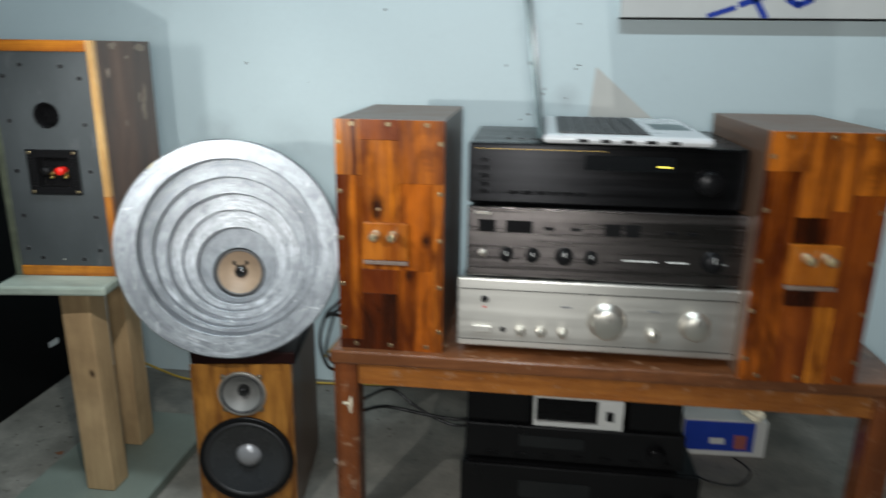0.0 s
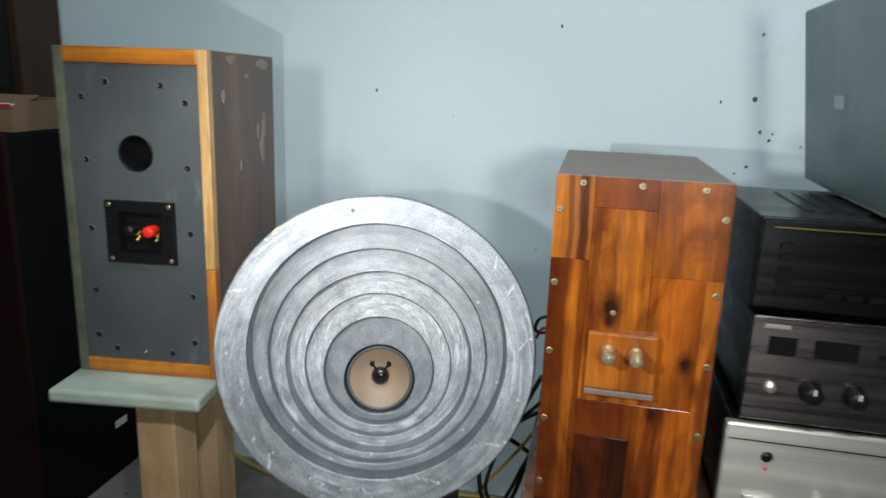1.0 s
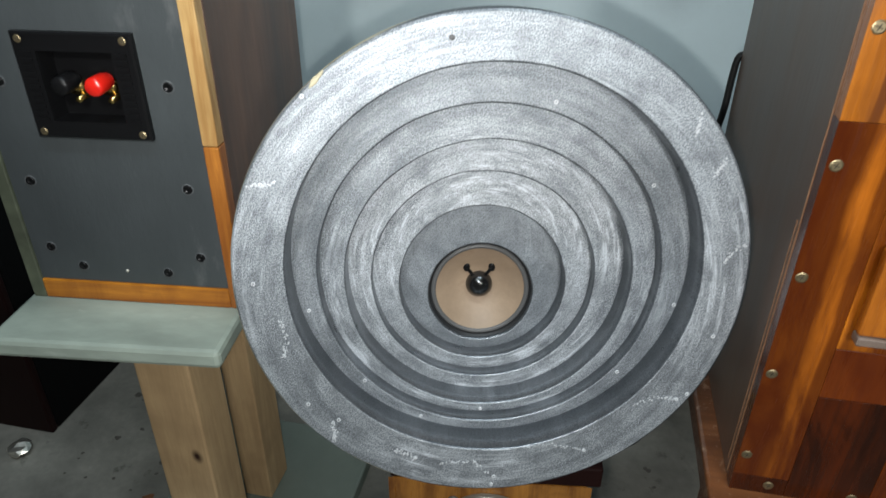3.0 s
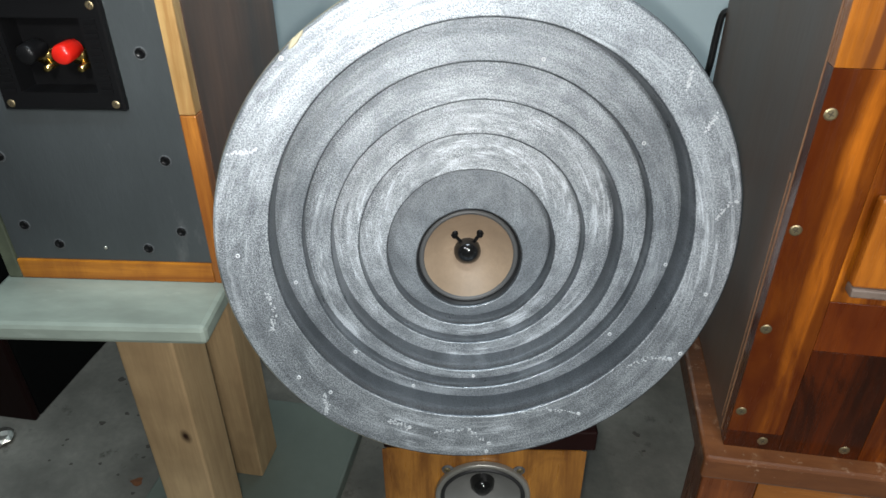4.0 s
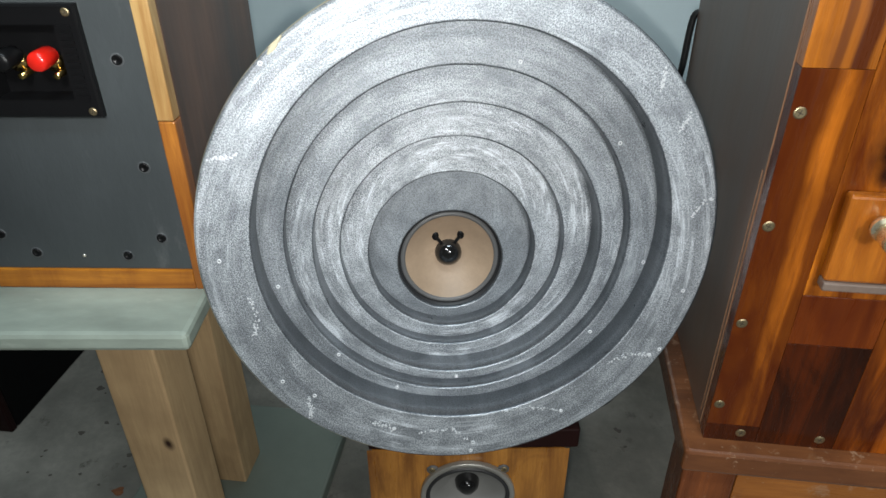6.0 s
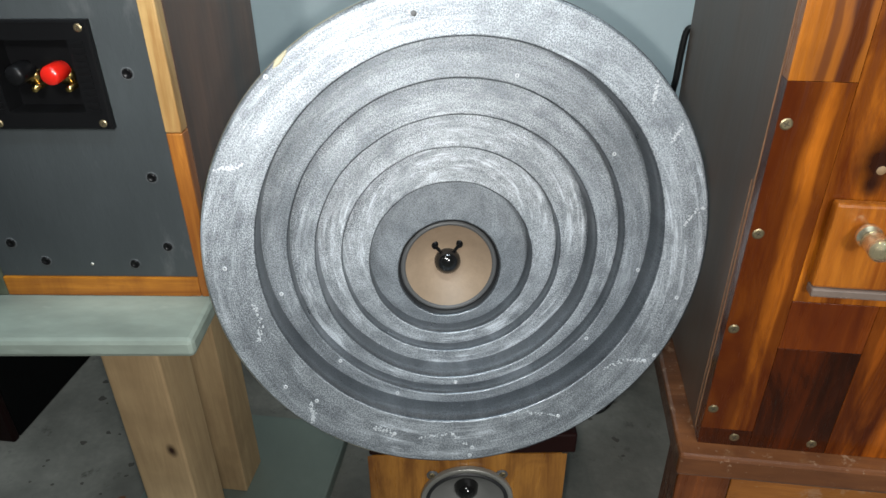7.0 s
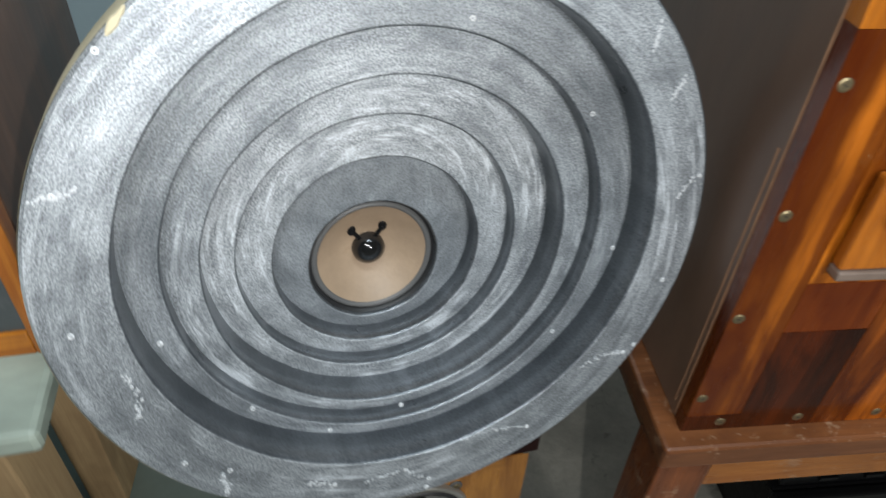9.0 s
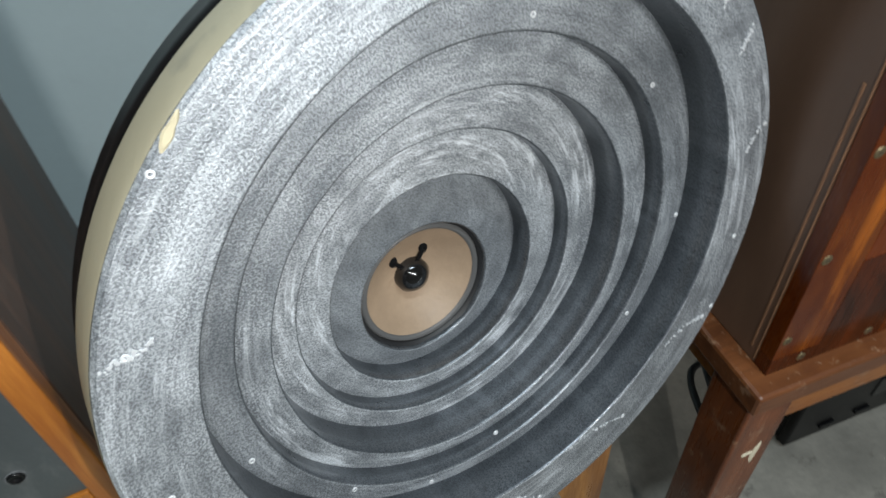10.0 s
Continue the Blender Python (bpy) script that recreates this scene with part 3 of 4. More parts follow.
def parquet_speaker(m, label, other=False):
    s = thing("bookshelf_speaker", m, label, "loudspeaker", "parquet-fronted speakers")
    w, h, d = 0.083, 0.368, 0.28
    part("body", block(-w, w, 0.012, d, 0.0, h, 0.0015), DARK_SIDE, s, "dark brown veneered cabinet")
    if not other:
        part("edge_wear", block(-w - 0.0005, -w + 0.0005, 0.0175, 0.0192, 0.012, 0.215, 0.0002), SCUFF, s, "pale scratch along the edge")
        part("edge_wear", block(-w - 0.0005, -w + 0.0005, 0.0125, 0.0135, 0.004, h - 0.004, 0.0002), SCUFF, s, "pale scratch along the edge")
    planks = [(-w, -0.045, 0.2845, h, ACACIA_STREAK), (-w, -0.045, 0.016, 0.2845, ACACIA_SPLIT), (-w, -0.045, 0.0, 0.016, ACACIA_DARK),
              (-0.045, 0.0155, 0.338, h, ACACIA_MID), (-0.045, 0.0155, 0.136, 0.338, ACACIA_KNOT), (-0.045, 0.0100, 0.096, 0.136, ACACIA_MID), (-0.045, 0.0100, 0.0, 0.096, ACACIA_DARK),
              (0.0155, w, 0.2735, h, ACACIA_RUST), (0.0155, w - 0.016, 0.136, 0.2735, ACACIA_KNOT_B), (0.0100, w - 0.016, 0.0, 0.136, ACACIA_KNOT_B), (w - 0.016, w, 0.0, 0.2735, ACACIA_RUST)]
    if other:
        planks = [(-w, -0.036, 0.314, h, ACACIA_RUST), (-w, -0.036, 0.0, 0.314, ACACIA_KNOT_B), (-0.036, 0.010, 0.250, h, ACACIA_RUST), (-0.036, 0.010, 0.120, 0.250, ACACIA_DARK), (-0.036, 0.010, 0.0, 0.120, ACACIA_MID),
                  (0.010, 0.036, 0.260, h, ACACIA_RUST), (0.010, 0.036, 0.120, 0.260, ACACIA_MID), (0.010, 0.036, 0.0, 0.120, ACACIA_LIGHT), (0.036, w, 0.283, h, ACACIA_RUST), (0.036, w, 0.0, 0.283, ACACIA_MID)]
    for xa, xb, za, zb, mat in planks:
        part("plank", block(xa + 0.0001, xb - 0.0001, 0.0, 0.0118, za + 0.0001, zb - 0.0001, 0.0003), mat, s)
    plate = part("terminal_plate", block(-0.040, 0.029, -0.009, -0.0004, 0.1535, 0.2135, 0.002), PLATE_WOOD, s, "raised square wooden plate")
    part("plate_ledge", block(-0.0398, 0.0288, -0.0105, -0.0004, 0.1470, 0.1533, 0.0012), SAWN, plate, "pale sawn lower edge")
    for x in (-0.0195, 0.0075):
        part("binding_post", lathe([(0, -0.036), (0.0055, -0.036), (0.0068, -0.034), (0.0068, -0.020), (0.0055, -0.018), (0.0055, -0.0165)], 16), CLEAR, plate, "clear plastic binding post", at=(x, 0, 0.196))
        part("post_core", lathe([(0, -0.033), (0.0046, -0.033), (0.0050, -0.030), (0.0042, -0.026), (0.0050, -0.022), (0.0046, -0.018), (0.0075, -0.0165), (0.0075, -0.0125), (0.0055, -0.012), (0.0055, -0.0095), (0, -0.0095)], 16), PALE_GOLD, plate, "gold-plated post", at=(x, 0, 0.196))
    if not other:
        part("filler_plug", lathe([(0, -0.0004), (0.0026, -0.0003), (0.0033, 0.0004)], 14), FILLER, s, "pale filler in the knot hole", at=(-0.0175, 0, 0.2325))
    for x in (-0.057, -0.001, 0.057):
        screw(s, x, 0, h - 0.007)
        screw(s, x, 0, 0.0085)
    for z in (0.0355, 0.110, 0.1855, 0.259, 0.334):
        screw(s, -w + 0.0055, 0, z)
        screw(s, w - 0.0055, 0, z)
    return s


left_parquet = parquet_speaker(pose(-0.222, 1.06, 0.352), "wooden speaker with varnished parquet front, standing beside the amplifiers")
parquet_speaker(pose(0.392, 1.035, 0.352, 0, 0, 2), "darker wooden speaker with varnished parquet front, at the table's end", True)


# ---- hi-fi stack ----
def make_silver_amplifier():
    a = thing("amplifier", pose(0.098, 1.072, 0.352), "silver brushed-metal stereo amplifier at the bottom of the stack", "amplifier", "stacked hi-fi units")
    w, d = 0.215, 0.34
    part("body", block(-0.208, 0.208, 0.012, d, 0.014, 0.122, 0.002), BLACK_METAL, a, "black metal casing")
    part("front_panel", block(-w, w, 0, 0.0118, 0.012, 0.126, 0.003), SILVER, a, "brushed silver front")
    part("trim_line", block(-w + 0.004, w - 0.004, -0.0008, -0.0001, 0.108, 0.1092, 0), BLACK, a)
    part("trim_line", block(-w + 0.004, w - 0.004, -0.0008, -0.0001, 0.0235, 0.0245, 0), BLACK, a)

    def knob(x, z, r, depth):
        k = part("knob", lathe([(0, -depth), (r * 0.82, -depth), (r * 0.92, -depth + 0.0015), (r * 0.95, -0.003), (r * 1.12, -0.002), (r * 1.12, -0.0002)], 40), CHROME, a, "polished round knob", at=(x, 0, z))
        part("pointer", block(-0.0008, 0.0008, -depth - 0.0006, -depth - 0.0001, r * 0.3, r * 0.8, 0), BLACK, k)
    knob(0.018, 0.066, 0.026, 0.022)
    knob(0.150, 0.066, 0.021, 0.018)
    knob(0.088, 0.048, 0.010, 0.012)
    for x in (-0.114, -0.082, -0.049):
        knob(x, 0.043, 0.0075, 0.012)
    part("button", block(-0.190, -0.160, -0.005, -0.0002, 0.037, 0.049, 0.0015), SILVER, a, "oblong power button")
    part("button", lathe([(0, -0.003), (0.004, -0.003), (0.0045, -0.0002)], 14), BLACK, a, at=(-0.142, 0, 0.043))
    part("phone_socket", lathe([(0, -0.002), (0.005, -0.002), (0.006, -0.0002)], 14), BLACK, a, at=(-0.172, 0, 0.092))
    part("indicator", lathe([(0, -0.0016), (0.0016, -0.0014), (0.0022, -0.0002)], 12), RED, a, "small red light", at=(-0.172, 0, 0.079))
    for x in (-0.045, 0.088):
        part("marking", block(x - 0.008, x + 0.008, -0.0008, -0.0001, 0.084, 0.087, 0), plain("grey_print", (0.2, 0.2, 0.2)), a)
    for x in (-0.17, 0.17):
        for y in (0.05, 0.29):
            part("foot", lathe([(0, 0), (0.02, 0), (0.022, 0.004), (0.022, 0.014), (0, 0.014)], 24, axis="z"), RUBBER, a, at=(x, y, 0.0))


def make_bronze_amplifier():
    a = thing("amplifier", pose(0.103, 1.078, 0.4785), "dark bronze brushed-metal amplifier with black knobs", "amplifier", "stacked hi-fi units")
    w = 0.207
    part("body", block(-w + 0.003, w - 0.003, 0.01, 0.33, 0.004, 0.110, 0.002), BLACK_METAL, a)
    part("front_panel", block(-w, w, 0, 0.0098, 0.002, 0.113, 0.002), BROWN_GREY, a, "dark bronze brushed front")
    for x, wd in ((-0.190, 0.026), (-0.148, 0.040), (0.0, 0.025), (0.03, 0.022)):
        part("display_window", block(x, x + wd, -0.0012, -0.0002, 0.074, 0.093, 0.0004), BLACK, a)
    for x in (-0.09, -0.05, 0.09, 0.12):
        part("button", block(x, x + 0.015, -0.003, -0.0002, 0.080, 0.085, 0.0005), BLACK, a)
    for x, r in ((-0.146, 0.0095), (-0.106, 0.0095), (-0.058, 0.012), (-0.018, 0.009), (0.16, 0.014)):
        k = part("knob", lathe([(0, -0.017), (r * 0.8, -0.017), (r * 0.95, -0.0155), (r, -0.002), (r * 1.15, -0.0002)], 28), BLACK, a, "black ribbed knob", at=(x, 0, 0.040))
        part("pointer", block(-0.0007, 0.0007, -0.0176, -0.0171, r * 0.2, r * 0.85, 0), WHITE, k)
    part("button", lathe([(0, -0.006), (0.005, -0.006), (0.006, -0.0002)], 16), CHROME, a, at=(-0.183, 0, 0.040))
    part("badge", block(-0.196, -0.172, -0.0012, -0.0002, 0.101, 0.105, 0.0003), CHROME, a, "small bright badge")
    for x, wd in ((0.03, 0.05), (0.095, 0.03), (0.15, 0.03)):
        part("marking", block(x, x + wd, -0.0009, -0.0001, 0.036, 0.038, 0), WHITE, a)


def make_black_receiver():
    a = thing("receiver", pose(0.098, 1.088, 0.5925), "black stereo receiver with a small lit display", "receiver", "stacked hi-fi units")
    w = 0.203
    part("body", block(-w, w, 0.012, 0.24, 0.0, 0.094, 0.0025), BLACK_METAL, a, "black metal casing")
    part("front_panel", block(-w, w, 0, 0.0118, 0.003, 0.094, 0.003), FRONT_BLACK, a, "glossy black front")
    part("trim_line", block(-w + 0.01, 0.0, -0.0008, -0.0001, 0.0855, 0.0865, 0), GOLD, a, "thin gold line")
    part("display_window", block(-0.03, 0.10, -0.0014, -0.0002, 0.058, 0.08, 0.0004), SCREEN, a, "dark display window")
    part("indicator", block(0.076, 0.094, -0.0022, -0.0015, 0.0645, 0.0665, 0), AMBER, a, "thin glowing yellow line")
    for k in range(5):
        part("button", block(-0.185, -0.172, -0.003, -0.0002, 0.018 + 0.012 * k, 0.024 + 0.012 * k, 0.0005), BLACK_METAL, a)
    for k in range(6):
        part("button", block(-0.14 + 0.02 * k, -0.126 + 0.02 * k, -0.003, -0.0002, 0.018, 0.024, 0.0005), BLACK_METAL, a)
    for k in range(14):
        part("vent_slot", block(-0.15 + 0.02 * k, -0.142 + 0.02 * k, 0.06, 0.20, 0.0942, 0.0954, 0), BLACK, a)
    part("knob", lathe([(0, -0.018), (0.016, -0.018), (0.018, -0.016), (0.019, -0.0002)], 32), BLACK_METAL, a, "black volume knob", at=(0.15, 0, 0.045))


make_silver_amplifier()
make_bronze_amplifier()
make_black_receiver()


def make_laptop():
    a = thing("laptop", pose(0.004, 1.068, 0.6885, 0, 0, -1.2), "open laptop with a blue-grey lid, sideways on the receiver", "laptop")
    depth, wide = 0.24, 0.30
    base = part("base", block(0.0, depth, 0.0, wide, 0.002, 0.0155, 0.006), LAPTOP_SILVER, a, "silver laptop base")
    part("keyboard_well", block(0.02, 0.155, 0.02, wide - 0.02, 0.0154, 0.0159, 0), BLACK, base)
    for i in range(6):
        for j in range(12):
            part("key", block(0.024 + 0.0215 * i, 0.042 + 0.0215 * i, 0.022 + 0.0215 * j, 0.040 + 0.0215 * j, 0.0160, 0.0172, 0), KEY, base)
    part("touchpad", block(0.17, 0.225, 0.10, 0.19, 0.0154, 0.0158, 0), LAPTOP_GREY, base)
    for k in range(5):
        part("port", block(0.05 + 0.032 * k, 0.065 + 0.032 * k, -0.0006, 0.003, 0.005, 0.010, 0), BLACK, base)
    lid = part("lid", block(-0.004, 0.004, 0.0, wide, 0.0, 0.212, 0.0035), LAPTOP_GREY, a, "upright grey lid seen from the back")
    lid.matrix_local = pose(-0.004, 0, 0.008, 0, -8, 0)
    part("screen", block(0.0042, 0.0048, 0.008, wide - 0.008, 0.012, 0.204, 0), SCREEN, lid)
    part("badge", block(-0.0048, -0.0042, 0.135, 0.170, 0.095, 0.109, 0), LAPTOP_BADGE, lid, "small square emblem")


make_laptop()


def baffle(w, h, holes, t=0.016):
    """A front board with round openings, built as strips between the hole rims and a rectangle each."""
    bm = bmesh.new()
    edges = sorted((z - r, z + r, z, r) for z, r in holes)
    cuts = [0.0] + [(edges[i][1] + edges[i + 1][0]) / 2 for i in range(len(edges) - 1)] + [h]
    for (lo, hi, z, r), za, zb in zip(edges, cuts, cuts[1:]):
        n = 48
        inner, outer = [], []
        for k in range(n):
            a = math.tau * (k + 0.5) / n
            c, s = math.cos(a), math.sin(a)
            inner.append((r * c, z + r * s))
            f = min(w / abs(c) if c else 9, ((zb - z) if s > 0 else (z - za)) / abs(s) if s else 9)
            outer.append((f * c, z + f * s))
        rings = [[bm.verts.new((x, y, q)) for x, q in loop] for loop, y in ((outer, t), (outer, 0), (inner, 0), (inner, t))]
        for a, b in zip(rings, rings[1:]):
            for k in range(n):
                bm.faces.new((a[k], a[(k + 1) % n], b[(k + 1) % n], b[k]))
        for k in range(n):
            (xa, qa), (xb, qb) = outer[k], outer[(k + 1) % n]
            if abs(xa - xb) > 1e-5 and abs(qa - qb) > 1e-5:
                v = bm.verts.new((math.copysign(w, xa), 0, zb if qa > z else za))
                bm.faces.new((rings[1][k], v, rings[1][(k + 1) % n]))
    return bm


# ---- speaker standing on the wooden stand, back turned to the room ----
def open_frame(w, h, iw, ih, y0, y1, cz):
    """A flat rectangular frame in one piece, its outer front edge softened."""
    bm = bmesh.new()
    e = 0.0012
    loops = []
    for a, b, y in ((w, h, y1), (w, h, y0 + e), (w - e, h - e, y0), (iw, ih, y0), (iw, ih, y1)):
        loops.append([bm.verts.new((sx * a, y, cz + sz * b)) for sx, sz in ((-1, -1), (1, -1), (1, 1), (-1, 1))])
    loops.append(loops[0])
    for p, q in zip(loops, loops[1:]):
        for k in range(4):
            bm.faces.new((p[k], p[(k + 1) % 4], q[(k + 1) % 4], q[k]))
    return bm


def make_tall_speaker():
    s = thing("monitor_speaker", pose(-0.7695, 1.063, 0.4492, 0, 0, 6), "brown speaker box seen from its grey back panel, on a stand", "loudspeaker")
    w, h, d = 0.0875, 0.378, 0.205
    for args in ((-w, -w + 0.014, 0.0120, d, 0.0, h), (w - 0.014, w, 0.0120, d, 0.0, h), (-w + 0.0142, w - 0.0142, 0.0120, d, 0.0, 0.014), (-w + 0.0142, w - 0.0142, 0.0120, d, h - 0.014, h), (-w + 0.0142, w - 0.0142, d - 0.014, d, 0.0142, h - 0.0142)):
        part("cabinet_board", block(*args, 0.001), LAMINATE, s, "worn brown laminate board")
    for centre, wide, high in (((0.158, 0.262), 0.022, 0.050), ((0.166, 0.292), 0.013, 0.034), ((0.144, 0.285), 0.010, 0.022), ((0.062, 0.370), 0.030, 0.014), ((0.165, 0.368), 0.050, 0.016), ((0.085, 0.245), 0.005, 0.013), ((0.040, 0.330), 0.010, 0.020), ((0.110, 0.352), 0.014, 0.008)):
        part("scrape", scrap(centre, wide, high, w + 0.0004), PATCH, s, "pale torn patch in the laminate")
    part("edge_strip", block(-w + 0.011, w - 0.0115, 0.0, 0.0118, h - 0.017, h, 0.001), ORANGE_EDGE, s, "orange wooden edge")
    part("edge_strip", block(-w + 0.011, w - 0.0115, 0.0, 0.0118, 0.0, 0.017, 0.001), ORANGE_EDGE, s, "orange wooden edge")
    part("edge_strip", block(w - 0.0113, w, 0.0, 0.0118, 0.135, h, 0.001), PINE_EDGE, s, "pale wooden edge")
    part("edge_strip", block(w - 0.0113, w, 0.0, 0.0118, 0.0, 0.1347, 0.001), ORANGE_EDGE_UP, s, "orange wooden edge")
    part("edge_strip", block(-w, -w + 0.0108, 0.0, 0.0118, 0.0, h, 0.001), MOSS, s, "greenish stained edge")
    xa, xb, za, zb = -w + 0.0112, w - 0.0117, 0.0173, h - 0.0173
    plate_z, port_z = 0.1747, 0.2640
    bm = baffle((xb - xa) / 2, zb - za, ((port_z - za, 0.0190), (plate_z - za, 0.0345)), 0.0098)
    bmesh.ops.translate(bm, vec=((xa + xb) / 2, 0.002, za), verts=bm.verts)
    part("back_panel", bm, GREY_PANEL, s, "dark grey painted panel")
    columns = [(-0.0590, (0.324, 0.255, 0.1760, 0.1020, 0.0465)), (0.0600, (0.321, 0.250, 0.1755, 0.1008, 0.0440))]
    spots = [(x - 0.0005 * i, z) for x, zs in columns for i, z in enumerate(zs)] + [(-0.030, 0.341), (0.033, 0.339), (-0.0388, 0.0308), (0.0295, 0.0287)]
    for x, z in spots:
        part("bolt", lathe([(0.0035, 0.0022), (0.0033, 0.0010), (0.0026, 0.0008), (0.0020, 0.0019), (0, 0.0020)], 14), BLACK, s, at=(x, 0, z))
    for x, z in spots:
        part("countersink", lathe([(0.0045, 0.0021), (0.0043, 0.0016), (0.0038, 0.0016), (0.0036, 0.0021)], 16), CHIPPED, s, at=(x, 0, z))
    part("screw_tip", lathe([(0, 0.0008), (0.0012, 0.0012), (0.0013, 0.0022)], 8), CHROME, s, at=(-0.0035, 0, 0.0285))
    port = part("port", lathe([(0.0206, 0.0020), (0.0204, 0.0012), (0.0190, 0.0012), (0.0184, 0.004), (0.0178, 0.070), (0, 0.070)], 40, (0, 0, port_z)), BLACK, s, "round black bass port")
    pw, ph = 0.0412, 0.0360
    bm = open_frame(pw, ph, 0.026, 0.0239, -0.0035, 0.0018, plate_z)
    plate = part("terminal_plate", bm, BLACK, s, "ribbed black terminal plate", at=(0.0017, 0, 0))
    bm = block(-0.0268, 0.0268, 0.0135, 0.0150, plate_z - 0.0248, plate_z + 0.0248, 0)
    for args in ((-0.0268, -0.0258, -0.002, 0.0134, plate_z - 0.0248, plate_z + 0.0248), (0.0258, 0.0268, -0.002, 0.0134, plate_z - 0.0248, plate_z + 0.0248), (-0.0257, 0.0257, -0.002, 0.0134, plate_z + 0.0238, plate_z + 0.0248), (-0.0257, 0.0257, -0.002, 0.0134, plate_z - 0.0248, plate_z - 0.0238)):
        block(*args, 0, bm)
    part("recess", bm, BLACK, plate)
    for k in range(11):
        zz = plate_z - 0.0225 + k * 0.0045
        for xx in (-0.0365, 0.0285):
            part("rib", block(xx, xx + 0.008, -0.0044, -0.0036, zz - 0.0011, zz + 0.0011, 0), BLACK, plate)
    for xx in (-0.0355, 0.0355):
        for zz in (plate_z - 0.0315, plate_z + 0.0315):
            screw(plate, xx, -0.0036, zz, 0.0028)
    for xx, mat, lab in ((-0.010, BLACK, "black binding post"), (0.013, RED, "red binding post")):
        part("binding_post", lathe([(0, -0.012), (0.0052, -0.012), (0.0064, -0.010), (0.0064, 0.002), (0.0055, 0.004), (0.0055, 0.006)], 18, (xx, 0, plate_z + 0.003)), mat, plate, lab)
        part("post_core", lathe([(0, 0.0055), (0.0058, 0.0055), (0.0058, 0.0095), (0.0035, 0.010), (0.0035, 0.0134)], 16, (xx, 0, plate_z - 0.002)), GOLD, plate)
        part("solder_pin", lathe([(0, -0.001), (0.0022, -0.001), (0.0022, 0.0134)], 10, (xx + 0.004, 0, plate_z - 0.009)), GOLD, plate)


def scrap(centre, wide, high, x):
    """A thin torn patch in the plane of a side wall."""
    bm = bmesh.new()
    cy, cz = centre
    n = 18
    loops = []
    for dx in (0.0, -0.0006):
        loops.append([])
        for k in range(n):
            a = math.tau * k / n
            f = 0.75 + 0.5 * noise.noise((7 * cy + 1.4 * math.cos(a), 9 * cz + 1.4 * math.sin(a), wide * 50))
            loops[-1].append(bm.verts.new((x + dx, cy + 0.5 * wide * f * math.cos(a), cz + 0.5 * high * f * math.sin(a))))
    bm.faces.new(loops[0])
    for k in range(n):
        bm.faces.new((loops[0][k], loops[0][(k + 1) % n], loops[1][(k + 1) % n], loops[1][k]))
    return bm


make_tall_speaker()


def make_stand():
    s = thing("speaker_stand", pose(-0.772, 1.10, 0), "home-made pine speaker stand with a pale green top board", "stand")
    part("base_board", block(-0.15, 0.09, -0.16, 0.27, 0.0, 0.022, 0.003), BASE_BOARD, s, "grey-green base board")
    board = part("top_board", block(-0.089, 0.089, 0.0, 0.27, 0.433, 0.4489, 0.004), SLAB, s, "pale green painted board")
    board.matrix_local = pose(0.006, -0.093, 0, 0, 0, 7)
    part("leg", block(-0.034, 0.020, -0.020, 0.028, 0.0222, 0.4328, 0.002), PINE, s, "raw pine post")
    part("leg", block(-0.051, -0.014, 0.132, 0.184, 0.0222, 0.4328, 0.002), PINE, s, "raw pine post")


make_stand()


# ---- small speaker under the horn ----
def driver(parent, x, z, r, cone, cap, label, ring=None):
    d = part("driver", lathe([(r, -0.0005), (r, -0.004), (r * 0.985, -0.005), (r * 0.90, -0.005), (r * 0.88, -0.004)], 56, (x, 0, z)), ring or BLACK, parent, label)
    part("surround", lathe([(r * 0.895, -0.0042), (r * 0.87, -0.0062), (r * 0.83, -0.0062), (r * 0.80, -0.003)], 56, (x, 0, z)), RUBBER, d)
    part("cone", lathe([(r * 0.802, -0.003), (r * 0.5, 0.006), (r * 0.22, 0.014), (0, 0.014)], 56, (x, 0, z)), cone, d)
    part("dust_cap", lathe([(r * 0.27, 0.0125), (r * 0.24, 0.006), (r * 0.13, 0.001), (0, -0.0005)], 32, (x, 0, z)), cap, d)
    return d


def make_small_speaker():
    s = thing("bookshelf_speaker", pose(-0.484, 1.07, 0, 0, 0, 8), "small two-way speaker with an oak front, standing on the floor", "loudspeaker")
    w, h, d = 0.085, 0.304, 0.24
    body = part("body", block(-w, w, 0.016, d, 0, h, 0.0015), DARK_SIDE, s, "dark veneered cabinet")
    part("front_baffle", baffle(w, h, ((0.250, 0.036), (0.122, 0.078))), OAK, s, "honey oak front")
    mid = driver(s, 0, 0.250, 0.041, GREY_CONE, DUST_CAP, "small grey mid-range driver", plain("dull_metal_ring", (0.34, 0.33, 0.30), 0.4, 0.6))
    driver(s, 0, 0.122, 0.083, WOOFER_CONE, plain("silver_cap", (0.30, 0.30, 0.31), 0.28, 0.3), "large black woofer")
    for k in range(4):
        a = math.pi / 4 + k * math.pi / 2
        ear = lathe([(0, -0.0016), (0.0046, -0.0016), (0.0052, -0.0010), (0.0052, -0.0002)], 16, (0.0425 * math.cos(a), 0, 0.250 + 0.0425 * math.sin(a)))
        part("ear", ear, GREY_RUBBER, mid, "screw lug of the driver")
        screw(s, 0.0435 * math.cos(a), -0.0018, 0.250 + 0.0435 * math.sin(a), 0.0030)
        screw(s, 0.079 * math.cos(a), -0.005, 0.122 + 0.079 * math.sin(a), 0.003, BLACK_METAL)


make_small_speaker()

